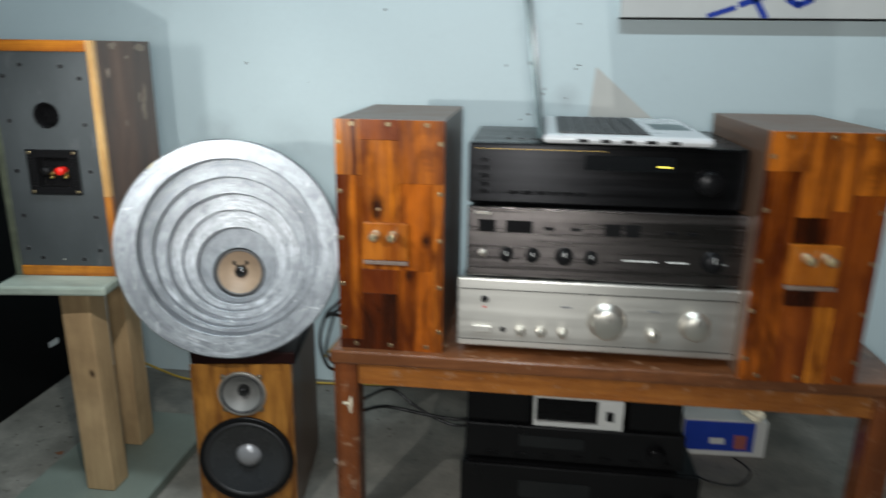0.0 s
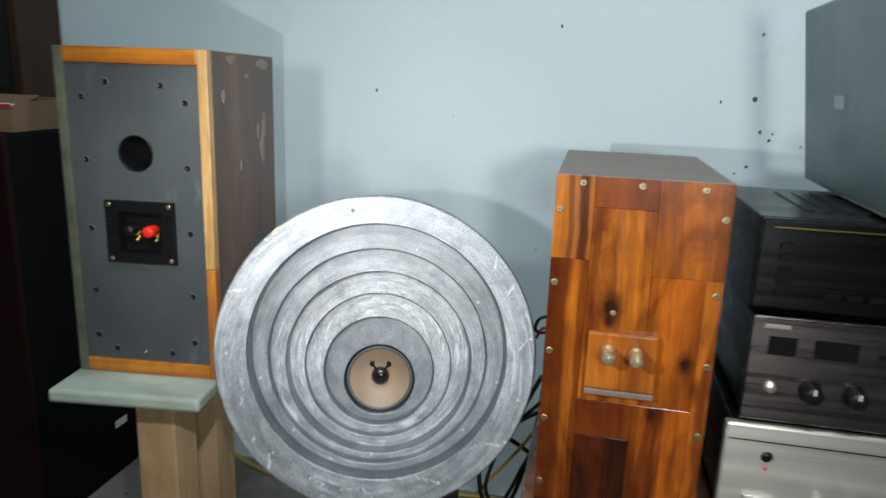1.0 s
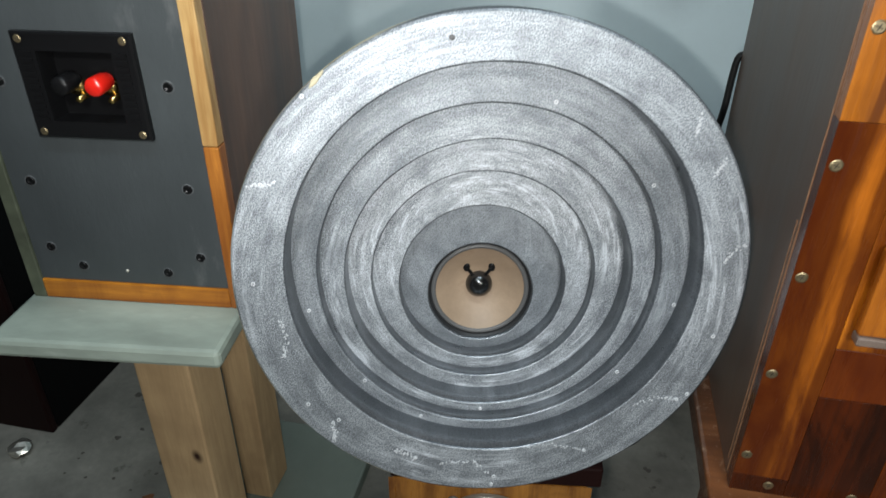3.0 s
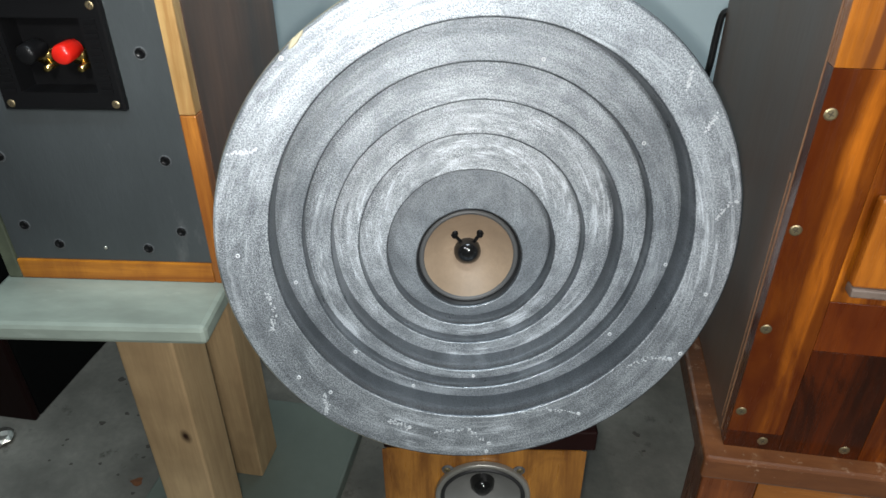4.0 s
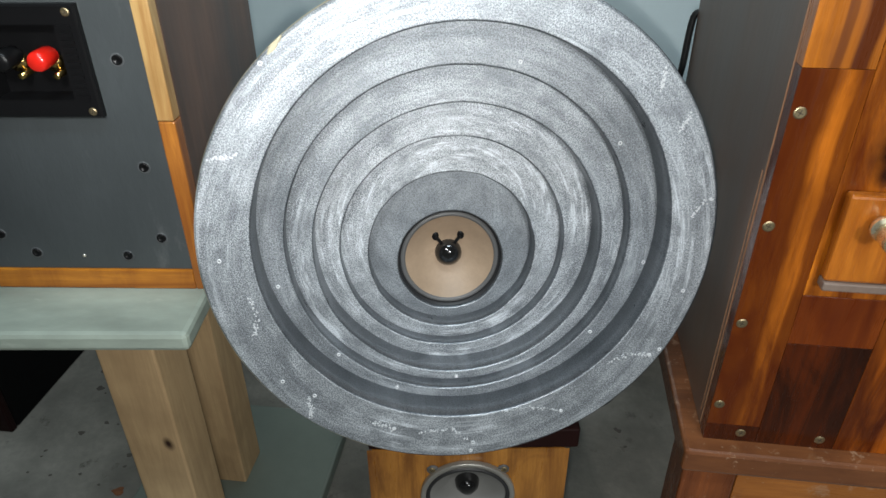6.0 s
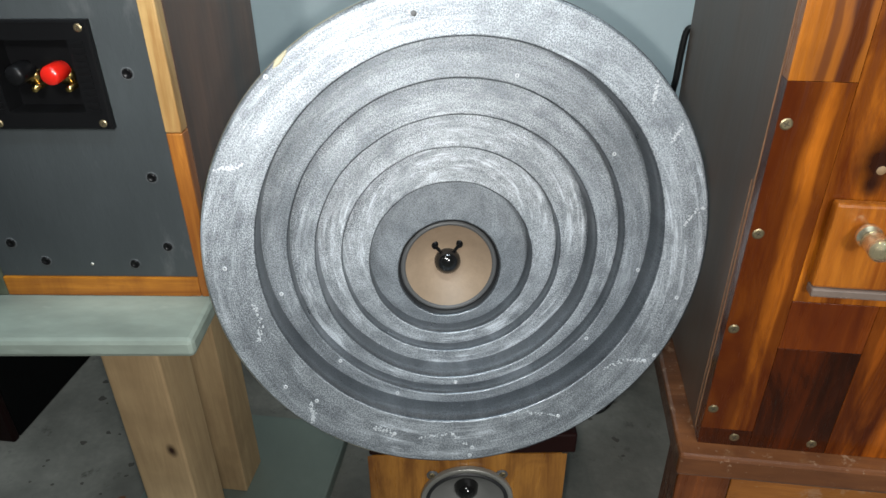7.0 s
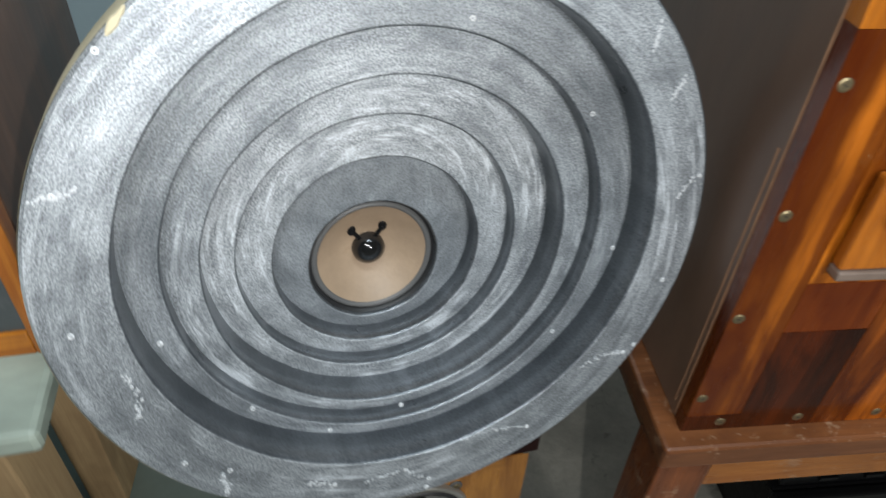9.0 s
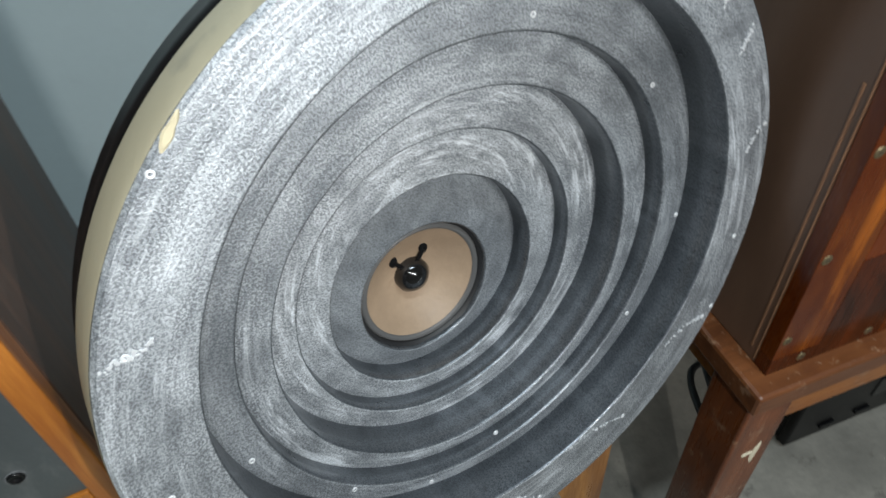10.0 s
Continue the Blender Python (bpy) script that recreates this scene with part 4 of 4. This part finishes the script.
# ---- the stepped horn ----
N = Vector((0.2266, -0.9623, 0.1504)).normalized()
U = Vector((0, 0, 1)).cross(N).normalized()
V = N.cross(U)
C0 = Vector((-0.480, 1.0699, 0.500))
HORN_POSE = Matrix(((U.x, -N.x, V.x, C0.x), (U.y, -N.y, V.y, C0.y), (U.z, -N.z, V.z, C0.z), (0, 0, 0, 1)))
# centre across, centre up, hole radius, thickness of each board
RINGS = [(-0.0075, 0.0074, 0.1437, 0.026), (-0.0085, -0.0033, 0.1249, 0.013), (-0.0080, -0.0132, 0.1075, 0.023), (-0.0098, -0.0220, 0.0873, 0.012), (-0.0098, -0.0320, 0.0666, 0.016), (-0.0097, -0.0466, 0.0435, 0.014)]


def ring_board(outer, hole, y0, y1, seg=160):
    """A round board with an off-centre round hole and softened, slightly uneven edges."""
    bm = bmesh.new()
    (ox, oz, orad), (hx, hz, hr) = outer, hole
    e = 0.0016
    loops = []
    for cx, cz, r, y in ((ox, oz, orad, y1), (ox, oz, orad, y0 + e), (ox, oz, orad - e, y0), (hx, hz, hr + e, y0), (hx, hz, hr + 0.5 * e, y0 + 0.13 * e), (hx, hz, hr + 0.13 * e, y0 + 0.5 * e), (hx, hz, hr, y0 + e), (hx, hz, hr, y1)):
        loop = []
        for k in range(seg):
            a = math.tau * k / seg
            wob = 0.0006 * noise.noise((3 * math.cos(a) + 9 * r, 3 * math.sin(a), 40 * y0))
            loop.append(bm.verts.new((cx + (r + wob) * math.cos(a), y, cz + (r + wob) * math.sin(a))))
        loops.append(loop)
    loops.append(loops[0])
    for i, (a, b) in enumerate(zip(loops, loops[1:])):
        for k in range(seg):
            f = bm.faces.new((a[k], a[(k + 1) % seg], b[(k + 1) % seg], b[k]))
            f.smooth = i in (0, 3, 4, 5, 6)
            # hole walls and their rounded edges take the shade-darkened second material
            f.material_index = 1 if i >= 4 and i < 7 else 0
    return bm


SCREW_DOTS = [(-0.1734, 0.0037, 0.0), (-0.1426, -0.0938, 0.0), (-0.121, -0.108, 0.0), (-0.0644, -0.1434, 0.0), (-0.0057, -0.1697, 0.0), (-0.004, -0.1622, 0.0), (0.0647, -0.1388, 0.0), (0.1309, -0.094, 0.0), (0.1382, -0.0897, 0.0), (0.1511, -0.0413, 0.0), (-0.1309, 0.1308, 0.0), (-0.162, 0.074, 0.0),
              (-0.103, -0.0905, 0.026), (-0.0603, -0.1238, 0.026), (-0.0133, -0.1176, 0.026), (0.0923, -0.0858, 0.026), (0.1298, -0.0286, 0.026), (-0.1417, -0.0301, 0.026), (0.1045, 0.0641, 0.026), (0.0327, 0.1221, 0.026)]
SCRATCHES = [[(0.1510, 0.0165), (0.157, 0.0255), (0.1645, 0.0300)], [(0.134, 0.077), (0.139, 0.083), (0.141, 0.089)], [(-0.0456, -0.1495), (-0.0219, -0.1476), (-0.0069, -0.1598)], [(0.018, -0.136), (0.0383, -0.1326), (0.0647, -0.1388)], [(-0.1566, -0.0244), (-0.1544, -0.0419), (-0.1576, -0.055)], [(-0.1699, 0.0729), (-0.1603, 0.0738), (-0.152, 0.0755)], [(-0.1259, -0.1095), (-0.1250, -0.118), (-0.1256, -0.127)], [(0.098, -0.099), (0.116, -0.092), (0.1309, -0.094)], [(0.1195, 0.105), (0.1205, 0.112), (0.120, 0.119)], [(-0.0809, -0.1365), (-0.072, -0.139), (-0.0644, -0.1434)]]
NAIL_HOLE = (-0.0376, 0.0, 0.1655)
CREAM = surface("bare_cream_board", (0.46, 0.41, 0.28), rough=0.7, vary=0.2, scale=40)
SCRATCH = plain("scratched_paint", (0.66, 0.68, 0.70), 0.45, 0.3)
DOT = plain("pale_filler", (0.64, 0.66, 0.68), 0.4, 0.2)


def make_horn():
    s = thing("horn_speaker", HORN_POSE, "round stepped horn speaker painted silver grey, leaning on a small speaker", "loudspeaker")
    y = 0.0
    outer = (-0.0091, 0.0039, 0.1785)
    for i, (cx, cz, r, t) in enumerate(RINGS):
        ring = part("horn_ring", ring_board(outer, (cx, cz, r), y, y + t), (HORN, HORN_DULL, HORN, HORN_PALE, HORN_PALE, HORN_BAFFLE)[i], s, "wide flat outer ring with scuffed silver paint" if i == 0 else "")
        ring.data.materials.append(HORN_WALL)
        if i == 0:
            part("rim_edge", lathe([(0.1788, 0.0015), (0.1791, 0.003), (0.1791, 0.024), (0.1788, 0.0255)], 160, (outer[0], 0, outer[1])), RIM, ring, "dark painted rim with bare cream board")
            part("backing_board", lathe([(0.1690, 0.0262), (0.1770, 0.0262), (0.1770, 0.046), (0.1690, 0.049)], 120, (outer[0], 0, outer[1])), BLACK, ring, "black board behind the rim")
        outer = (cx, cz, min(r + 0.025, 0.168 if i == 0 else 1))
        y += t
    for x, z, depth in SCREW_DOTS:
        part("filled_screw", lathe([(0, 0.0002), (0.0006, 0.0001), (0.0010, -0.0004), (0.0015, -0.0003), (0.0017, 0.0003)], 10), DOT, s, at=(x, depth, z))
    for path in SCRATCHES:
        bm = bmesh.new()
        for k in range(44):
            u = random.random() * 1.999
            (xa, za), (xb, zb) = path[int(u)], path[int(u) + 1]
            f = u - int(u)
            speck = blot(xa + (xb - xa) * f + random.gauss(0, 0.0008), za + (zb - za) * f + random.gauss(0, 0.0008), random.uniform(0.0003, 0.0010), random.uniform(0.4, 1.3), k, 9)
            merge(bm, speck)
        part("scuff", bm, SCRATCH, s, "pale scuff in the paint", at=(0, 0.0005, 0))
    chip = blot(0, 0, 0.0062, 0.30, 4.0, 22)
    bmesh.ops.rotate(chip, cent=(0, 0, 0), matrix=Matrix.Rotation(radians(-42), 3, "Y"), verts=chip.verts)
    part("chip", chip, CREAM, s, "chipped edge showing bare cream board", at=(-0.1212, 0.0001, 0.1412))
    part("nail_hole", lathe([(0, -0.0003), (0.0016, -0.0003), (0.0021, 0.0002)], 12), GREY_RUBBER, s, at=NAIL_HOLE)
    cx, cz, r, t = RINGS[-1]
    d = part("driver", lathe([(r + 0.001, y - 0.012), (r - 0.001, y - 0.010), (r - 0.002, y - 0.009), (r - 0.003, y - 0.004)], 64, (cx, 0, cz)), RUBBER, s, "full-range driver")
    part("surround", lathe([(r - 0.0022, y - 0.008), (r - 0.0040, y - 0.0105), (r - 0.0062, y - 0.008)], 64, (cx, 0, cz)), GREY_RUBBER, d)
    part("cone", lathe([(r - 0.0058, y - 0.008), (0.024, y + 0.002), (0.0, y + 0.009)], 64, (cx, 0, cz)), CONE_PAPER, d, "tan paper cone")
    part("dust_cap", lathe([(0.0115, y + 0.006), (0.0112, y + 0.001), (0.008, y - 0.003), (0.004, y - 0.0048), (0, y - 0.0052)], 32, (cx, 0, cz)), DUST_CAP, d, "glossy black dust cap")
    for sx in (-1, 1):
        bm = lathe([(0, -0.0007), (0.0028, -0.0006), (0.0037, -0.0001), (0.0040, 0.0014)], 14, (sx * 0.0108, 0, 0.0160))
        bmesh.ops.scale(bm, vec=(0.8, 1, 1.15), space=Matrix.Translation((-sx * 0.0108, 0, -0.0160)), verts=bm.verts)
        a, b = Vector((sx * 0.0055, 0.0004, 0.0085)), Vector((sx * 0.0105, 0.0002, 0.0150))
        merge(bm, tube([a, (a + b) / 2, b], 0.0015))
        part("lead_wire", bm, BLACK, d, "black glued lead", at=(cx, y + 0.0030, cz))
    part("driver_housing", lathe([(0.075, y + 0.001), (0.072, y + 0.06), (0.05, y + 0.08), (0, y + 0.08)], 48, (cx, 0, cz)), BLACK, s, "black housing behind the driver")


make_horn()
solid("support_block", block(-0.088, 0.088, -0.045, 0.12, 0.0, 0.022, 0.002), MAROON, "dark red wooden block between speaker and horn", "block", pose(-0.486, 1.115, 0.3042, 0, 0, 8))


# ---- things at the side and under the table ----
c = thing("floor_cabinet", pose(-1.165, 1.292, 0), "large black cabinet with a dark red front, on the floor", "cabinet")
part("body", block(-0.42, 0.0, 0.012, 0.275, 0.0, 0.70, 0.004), BLACK_CLOTH, c, "black side")
part("front", block(-0.42, 0.0, 0.0, 0.0118, 0.0, 0.70, 0.003), MAROON, c, "dark red veneered front")
part("label_plate", block(0.0002, 0.001, 0.20, 0.235, 0.10, 0.115, 0), WHITE, c, "small pale label")
c = thing("tall_cabinet", pose(-1.315, 1.40, 0), "tall dark green-brown wooden cabinet against the wall", "cabinet")
part("body", block(-0.55, -0.012, 0.17, 0.21, 0.702, 1.7, 0.003), DARK_GREEN, c, "dark green back board")
part("side_board", block(-0.0118, 0.006, 0.10, 0.21, 0.0, 1.7, 0.003), DARK_BROWN, c, "brown side board")
part("shelf_board", block(-0.55, -0.012, 0.17, 0.21, 0.0, 0.7, 0.003), DARK_BROWN, c)


def make_carton():
    c = thing("cardboard_box", pose(-1.37, 1.42, 0.7005, 0, 0, 4), "open brown cardboard box with a red and white rim", "box")
    w, d, h = 0.19, 0.11, 0.048
    part("box_wall", block(-w, w, -d, -d + 0.004, 0, h * 0.75, 0.0005), CARDBOARD, c)
    part("box_wall", block(-w, w, d - 0.004, d, 0, h, 0.0005), CARDBOARD, c)
    part("box_wall", block(-w, -w + 0.004, -d + 0.0042, d - 0.0042, 0, h, 0.0005), CARDBOARD, c)
    part("box_wall", block(w - 0.004, w, -d + 0.0042, d - 0.0042, 0, h, 0.0005), CARDBOARD, c)
    flap = part("flap", block(-w, w, 0, 0.07, 0, 0.003, 0.0005), CARDBOARD, c, "bent lid flap")
    flap.matrix_local = pose(0, -d, h * 0.78, 14, 0, 0)
    part("printed_strip", block(-w, w, 0.0, 0.004, 0.0032, 0.006, 0), RED, flap, "red printed rim")
    part("printed_strip", block(-w, w, 0.0045, 0.009, 0.0032, 0.006, 0), WHITE, flap, "white printed rim")
    part("box_floor", block(-w + 0.004, w - 0.004, -d + 0.004, d - 0.004, 0.001, 0.004, 0), CARDBOARD, c)


make_carton()


def make_black_unit(m, w, h, d, label):
    u = thing("amplifier", m, label, "amplifier", "black units under the table")
    part("body", block(-w + 0.002, w - 0.002, 0.012, d, 0.006, h - 0.001, 0.003), BLACK_METAL, u, "black metal casing")
    part("front_panel", block(-w, w, 0, 0.0118, 0.005, h, 0.003), BLACK, u, "black front")
    part("display_window", block(-w * 0.5, w * 0.1, -0.0012, -0.0002, h * 0.45, h * 0.75, 0.0003), SCREEN, u)
    for k in range(7):
        part("button", block(-w * 0.8 + 0.05 * k, -w * 0.8 + 0.05 * k + 0.02, -0.003, -0.0002, h * 0.2, h * 0.2 + 0.006, 0.0008), BLACK_METAL, u)
    part("knob", lathe([(0, -0.016), (0.013, -0.016), (0.015, -0.014), (0.016, -0.0002)], 28), BLACK_METAL, u, at=(w * 0.75, 0, h * 0.5))
    for x in (-w * 0.8, w * 0.8):
        for y in (0.04, d - 0.04):
            part("foot", lathe([(0, 0), (0.014, 0), (0.015, 0.0058), (0, 0.0058)], 20, axis="z"), RUBBER, u, at=(x, y, 0))
    return u


make_black_unit(pose(0.097, 1.130, 0), 0.208, 0.112, 0.27, "black amplifier on the floor under the table")
make_black_unit(pose(0.085, 1.142, 0.1125), 0.190, 0.073, 0.25, "slim black amplifier stacked under the table")
solid("black_case", block(-0.055, 0.055, 0, 0.2, 0, 0.085, 0.003), BLACK, "small black plastic case under the table", "case", pose(-0.048, 1.150, 0.1862))
solid("black_case", block(-0.045, 0.045, 0, 0.2, 0, 0.085, 0.003), BLACK, "small black plastic case under the table", "case", pose(0.222, 1.150, 0.1862))
c = thing("disc_player", pose(0.090, 1.145, 0.1862), "small player with a silver-white front frame, under the table", "player")
part("body", block(-0.076, 0.076, 0.008, 0.19, 0, 0.062, 0.002), BLACK_METAL, c)
part("front_frame", block(-0.077, 0.077, 0.0, 0.0078, 0.0, 0.008, 0.001), WHITE, c, "off-white frame")
part("front_frame", block(-0.077, 0.077, 0.0, 0.0078, 0.054, 0.064, 0.001), WHITE, c)
part("front_frame", block(-0.077, -0.072, 0.0, 0.0078, 0.0082, 0.0538, 0.001), WHITE, c)
part("front_frame", block(0.034, 0.077, 0.0, 0.0078, 0.0082, 0.0538, 0.001), WHITE, c)
part("button", block(0.048, 0.061, -0.002, -0.0002, 0.018, 0.036, 0.0005), BLACK, c)

c = thing("carton", pose(0.42, 1.40, 0, 0, 0, 2), "small blue and white printed carton on the floor", "box")
part("body", block(-0.085, 0.085, 0.0, 0.12, 0.0, 0.084, 0.001), WHITE, c, "white carton")
part("printed_panel", block(-0.084, 0.060, -0.0008, -0.0001, 0.012, 0.080, 0), BLUE, c, "blue print")
part("printed_panel", block(0.02, 0.045, -0.0014, -0.0009, 0.018, 0.05, 0), PRINT_RED, c)
part("printed_panel", block(-0.03, 0.0, -0.0014, -0.0009, 0.028, 0.042, 0), WHITE, c)


def crumple(name, m, size, material, label, category):
    bm = bmesh.new()
    bmesh.ops.create_icosphere(bm, subdivisions=2, radius=size)
    for v in bm.verts:
        v.co *= 1 + 0.6 * noise.noise(v.co * (2.2 / size))
        v.co.z *= 0.55
    low = min(v.co.z for v in bm.verts)
    for v in bm.verts:
        v.co.z -= low
    return solid(name, bm, material, label, category, m)


crumple("paper_scrap", pose(0.485, 1.43, 0.0685), 0.018, WHITE, "crumpled white paper on the carton", "paper")
crumple("paper_scrap", pose(-0.375, 1.262, 0.0), 0.009, WHITE, "small white paper scrap on the concrete floor", "paper")
crumple("foil_scrap", pose(-1.186, 1.250, 0.0, 0, 0, 40), 0.016, CHROME, "crumpled silver foil on the floor beside the cabinet", "foil")


def cable(points, r=0.0028, material=CABLE, label="black cable on the floor", name="cable"):
    return solid(name, tube(points, r), material, label, "cable")


cable([(-0.312, 1.22, 0.44), (-0.342, 1.20, 0.382), (-0.370, 1.20, 0.350), (-0.384, 1.20, 0.299), (-0.373, 1.20, 0.250), (-0.355, 1.21, 0.238), (-0.338, 1.22, 0.265), (-0.322, 1.24, 0.315), (-0.306, 1.25, 0.36)], 0.0030, label="black speaker cable looped behind the horn")
cable([(-0.310, 1.23, 0.40), (-0.350, 1.21, 0.36), (-0.366, 1.21, 0.32), (-0.376, 1.21, 0.275), (-0.364, 1.21, 0.250), (-0.348, 1.215, 0.262), (-0.330, 1.23, 0.30), (-0.310, 1.24, 0.34)], 0.0026, label="thin black speaker cable looped behind the horn")
cable([(-0.37, 1.22, 0.345), (-0.352, 1.26, 0.322), (-0.325, 1.28, 0.295)], 0.0032, label="black speaker wire behind the horn")
cable([(-0.37, 1.20, 0.345), (-0.345, 1.25, 0.352), (-0.318, 1.28, 0.358)], 0.0032, label="black speaker wire behind the horn")
cable([(-0.290, 1.094, 0.215), (-0.265, 1.15, 0.198), (-0.237, 1.17, 0.187), (-0.174, 1.17, 0.177), (-0.117, 1.17, 0.173), (-0.08, 1.21, 0.165), (-0.03, 1.30, 0.15)], 0.0034, label="black mains cable looped under the table")
cable([(-0.285, 1.094, 0.238), (-0.247, 1.17, 0.225), (-0.205, 1.17, 0.197), (-0.163, 1.17, 0.172), (-0.12, 1.17, 0.160), (-0.08, 1.20, 0.158), (-0.03, 1.30, 0.14)], 0.0028, label="black mains cable looped under the table")
cable([(-1.06, 1.60, 0.06), (-0.95, 1.585, 0.02), (-0.82, 1.56, 0.004), (-0.6, 1.585, 0.004), (-0.40, 1.60, 0.004), (-0.28, 1.60, 0.012)], 0.003, YELLOW_WIRE, "thin yellow wire along the foot of the wall")
cable([(0.32, 1.36, 0.004), (0.36, 1.30, 0.004), (0.42, 1.29, 0.004), (0.46, 1.34, 0.004), (0.44, 1.39, 0.004)], 0.002, label="thin black wire curled on the floor")

cable([(-0.390, 1.24, 0.245), (-0.373, 1.25, 0.266), (-0.347, 1.25, 0.301), (-0.322, 1.25, 0.339), (-0.312, 1.26, 0.356)], 0.0024, YELLOW_WIRE, "thin yellow wire behind the horn")
cable([(-0.306, 1.25, 0.512), (-0.322, 1.25, 0.506), (-0.327, 1.25, 0.492), (-0.320, 1.25, 0.487), (-0.306, 1.25, 0.490)], 0.0022, label="black wire loop beside the speaker")
cable([(-0.306, 1.252, 0.494), (-0.318, 1.252, 0.492), (-0.325, 1.252, 0.478)], 0.0020, RED, "short red wire beside the speaker")

# the cable that leaves the back of the parquet speaker
cable([(-0.300, 1.3425, 0.600), (-0.3065, 1.3440, 0.598), (-0.3085, 1.3445, 0.580), (-0.3095, 1.3445, 0.550), (-0.3130, 1.3430, 0.520), (-0.3150, 1.3400, 0.49)], 0.0032, label="black cable leaving the back of the speaker")

b = thing("wall_board", pose(0.162, 1.6, 0.888), "white board with blue hand-painted lettering, hung on the wall", "sign")
part("board", block(0, 0.9, 0, 0.018, 0.0, 0.5, 0.001), WHITE, b, "white board")
part("frame_edge", block(-0.002, 0.9, -0.002, 0.018, -0.004, -0.0003, 0.001), BLACK, b, "thin dark lower edge")
for xa, za, xb, zb, t in ((0.176, 0.004, 0.225, 0.020, 0.010), (0.236, 0.026, 0.310, 0.052, 0.012), (0.286, 0.002, 0.262, 0.040, 0.013), (0.322, 0.060, 0.328, 0.036, 0.012), (0.328, 0.036, 0.348, 0.025, 0.012), (0.348, 0.025, 0.372, 0.036, 0.012), (0.372, 0.036, 0.380, 0.062, 0.012)):
    length = math.hypot(xb - xa, zb - za)
    bar = part("painted_stroke", block(-length / 2 - 0.003, length / 2 + 0.003, -0.0012, -0.0002, -t / 2, t / 2, 0), BLUE, b, "blue brush stroke")
    bar.matrix_local = pose((xa + xb) / 2, 0, (za + zb) / 2, 0, -math.degrees(math.atan2(zb - za, xb - xa)), 0)


# ---- marks on the wall and floor ----
for i, (x, z, r, q) in enumerate([(-0.020, 0.793, 0.006, 1.0), (-0.072, 0.787, 0.0025, 1.6), (-0.006, 0.741, 0.004, 1.0), (0.014, 0.739, 0.0025, 1.0), (0.010, 0.728, 0.0035, 1.2), (0.078, 0.782, 0.0035, 0.8), (-0.665, 0.784, 0.0025, 1.8), (-0.521, 0.744, 0.0015, 1.0), (-0.358, 0.511, 0.0020, 1.0), (-0.340, 0.902, 0.0028, 1.6), (-0.020, 0.895, 0.0035, 1.0), (-0.019, 0.683, 0.0050, 0.6), (-0.037, 0.671, 0.0030, 0.7), (0.080, 0.875, 0.0035, 0.6), (0.085, 0.79, 0.0045, 0.5), (0.06, 0.72, 0.0030, 0.6), (0.09, 0.925, 0.003, 0.7)]):
    hole = part("nail_hole", blot(0, 0, 0.68 * r, q, i), HOLE, NORTH, at=(x, 1.62, z))
# flat beige triangle laid on the wall right of the laptop lid
bm = bmesh.new()
corners = [(0.121, 0.788), (0.109, 0.640), (0.295, 0.640)]
bm.faces.new([bm.verts.new((x, -0.0006, z)) for x, z in corners])
part("beige_patch", bm, BEIGE, NORTH, "pale beige triangular patch on the wall", at=(0, 1.62, 0))
rust = blot(0, 0, 0.0085, 0.75, 2.0, 20)
bmesh.ops.rotate(rust, cent=(0, 0, 0), matrix=Matrix.Rotation(-math.pi / 2, 3, "X"), verts=rust.verts)
part("rust_stain", rust, RUST, GROUND, "small rusty stain on the concrete", at=(-0.961, 1.215, 0.0001))
for i in range(30):
    a, q = random.random(), random.random()
    x, y = -1.12 + 0.24 * a, 1.02 + 0.42 * q
    r = 0.002 + 0.005 * random.random() ** 2
    m = blot(0, 0, r, 0.8, i)
    bmesh.ops.rotate(m, cent=(0, 0, 0), matrix=Matrix.Rotation(-math.pi / 2, 3, "X"), verts=m.verts)
    part("dirt_spot", m, DIRT, GROUND, at=(x, y, 0.0001))
for i in range(30):
    x, y = -0.62 + 0.36 * random.random(), 1.20 + 0.38 * random.random()
    m = blot(0, 0, 0.002 + 0.004 * random.random() ** 2, 0.8, i)
    bmesh.ops.rotate(m, cent=(0, 0, 0), matrix=Matrix.Rotation(-math.pi / 2, 3, "X"), verts=m.verts)
    part("dirt_spot", m, DIRT, GROUND, at=(x, y, 0.0001))
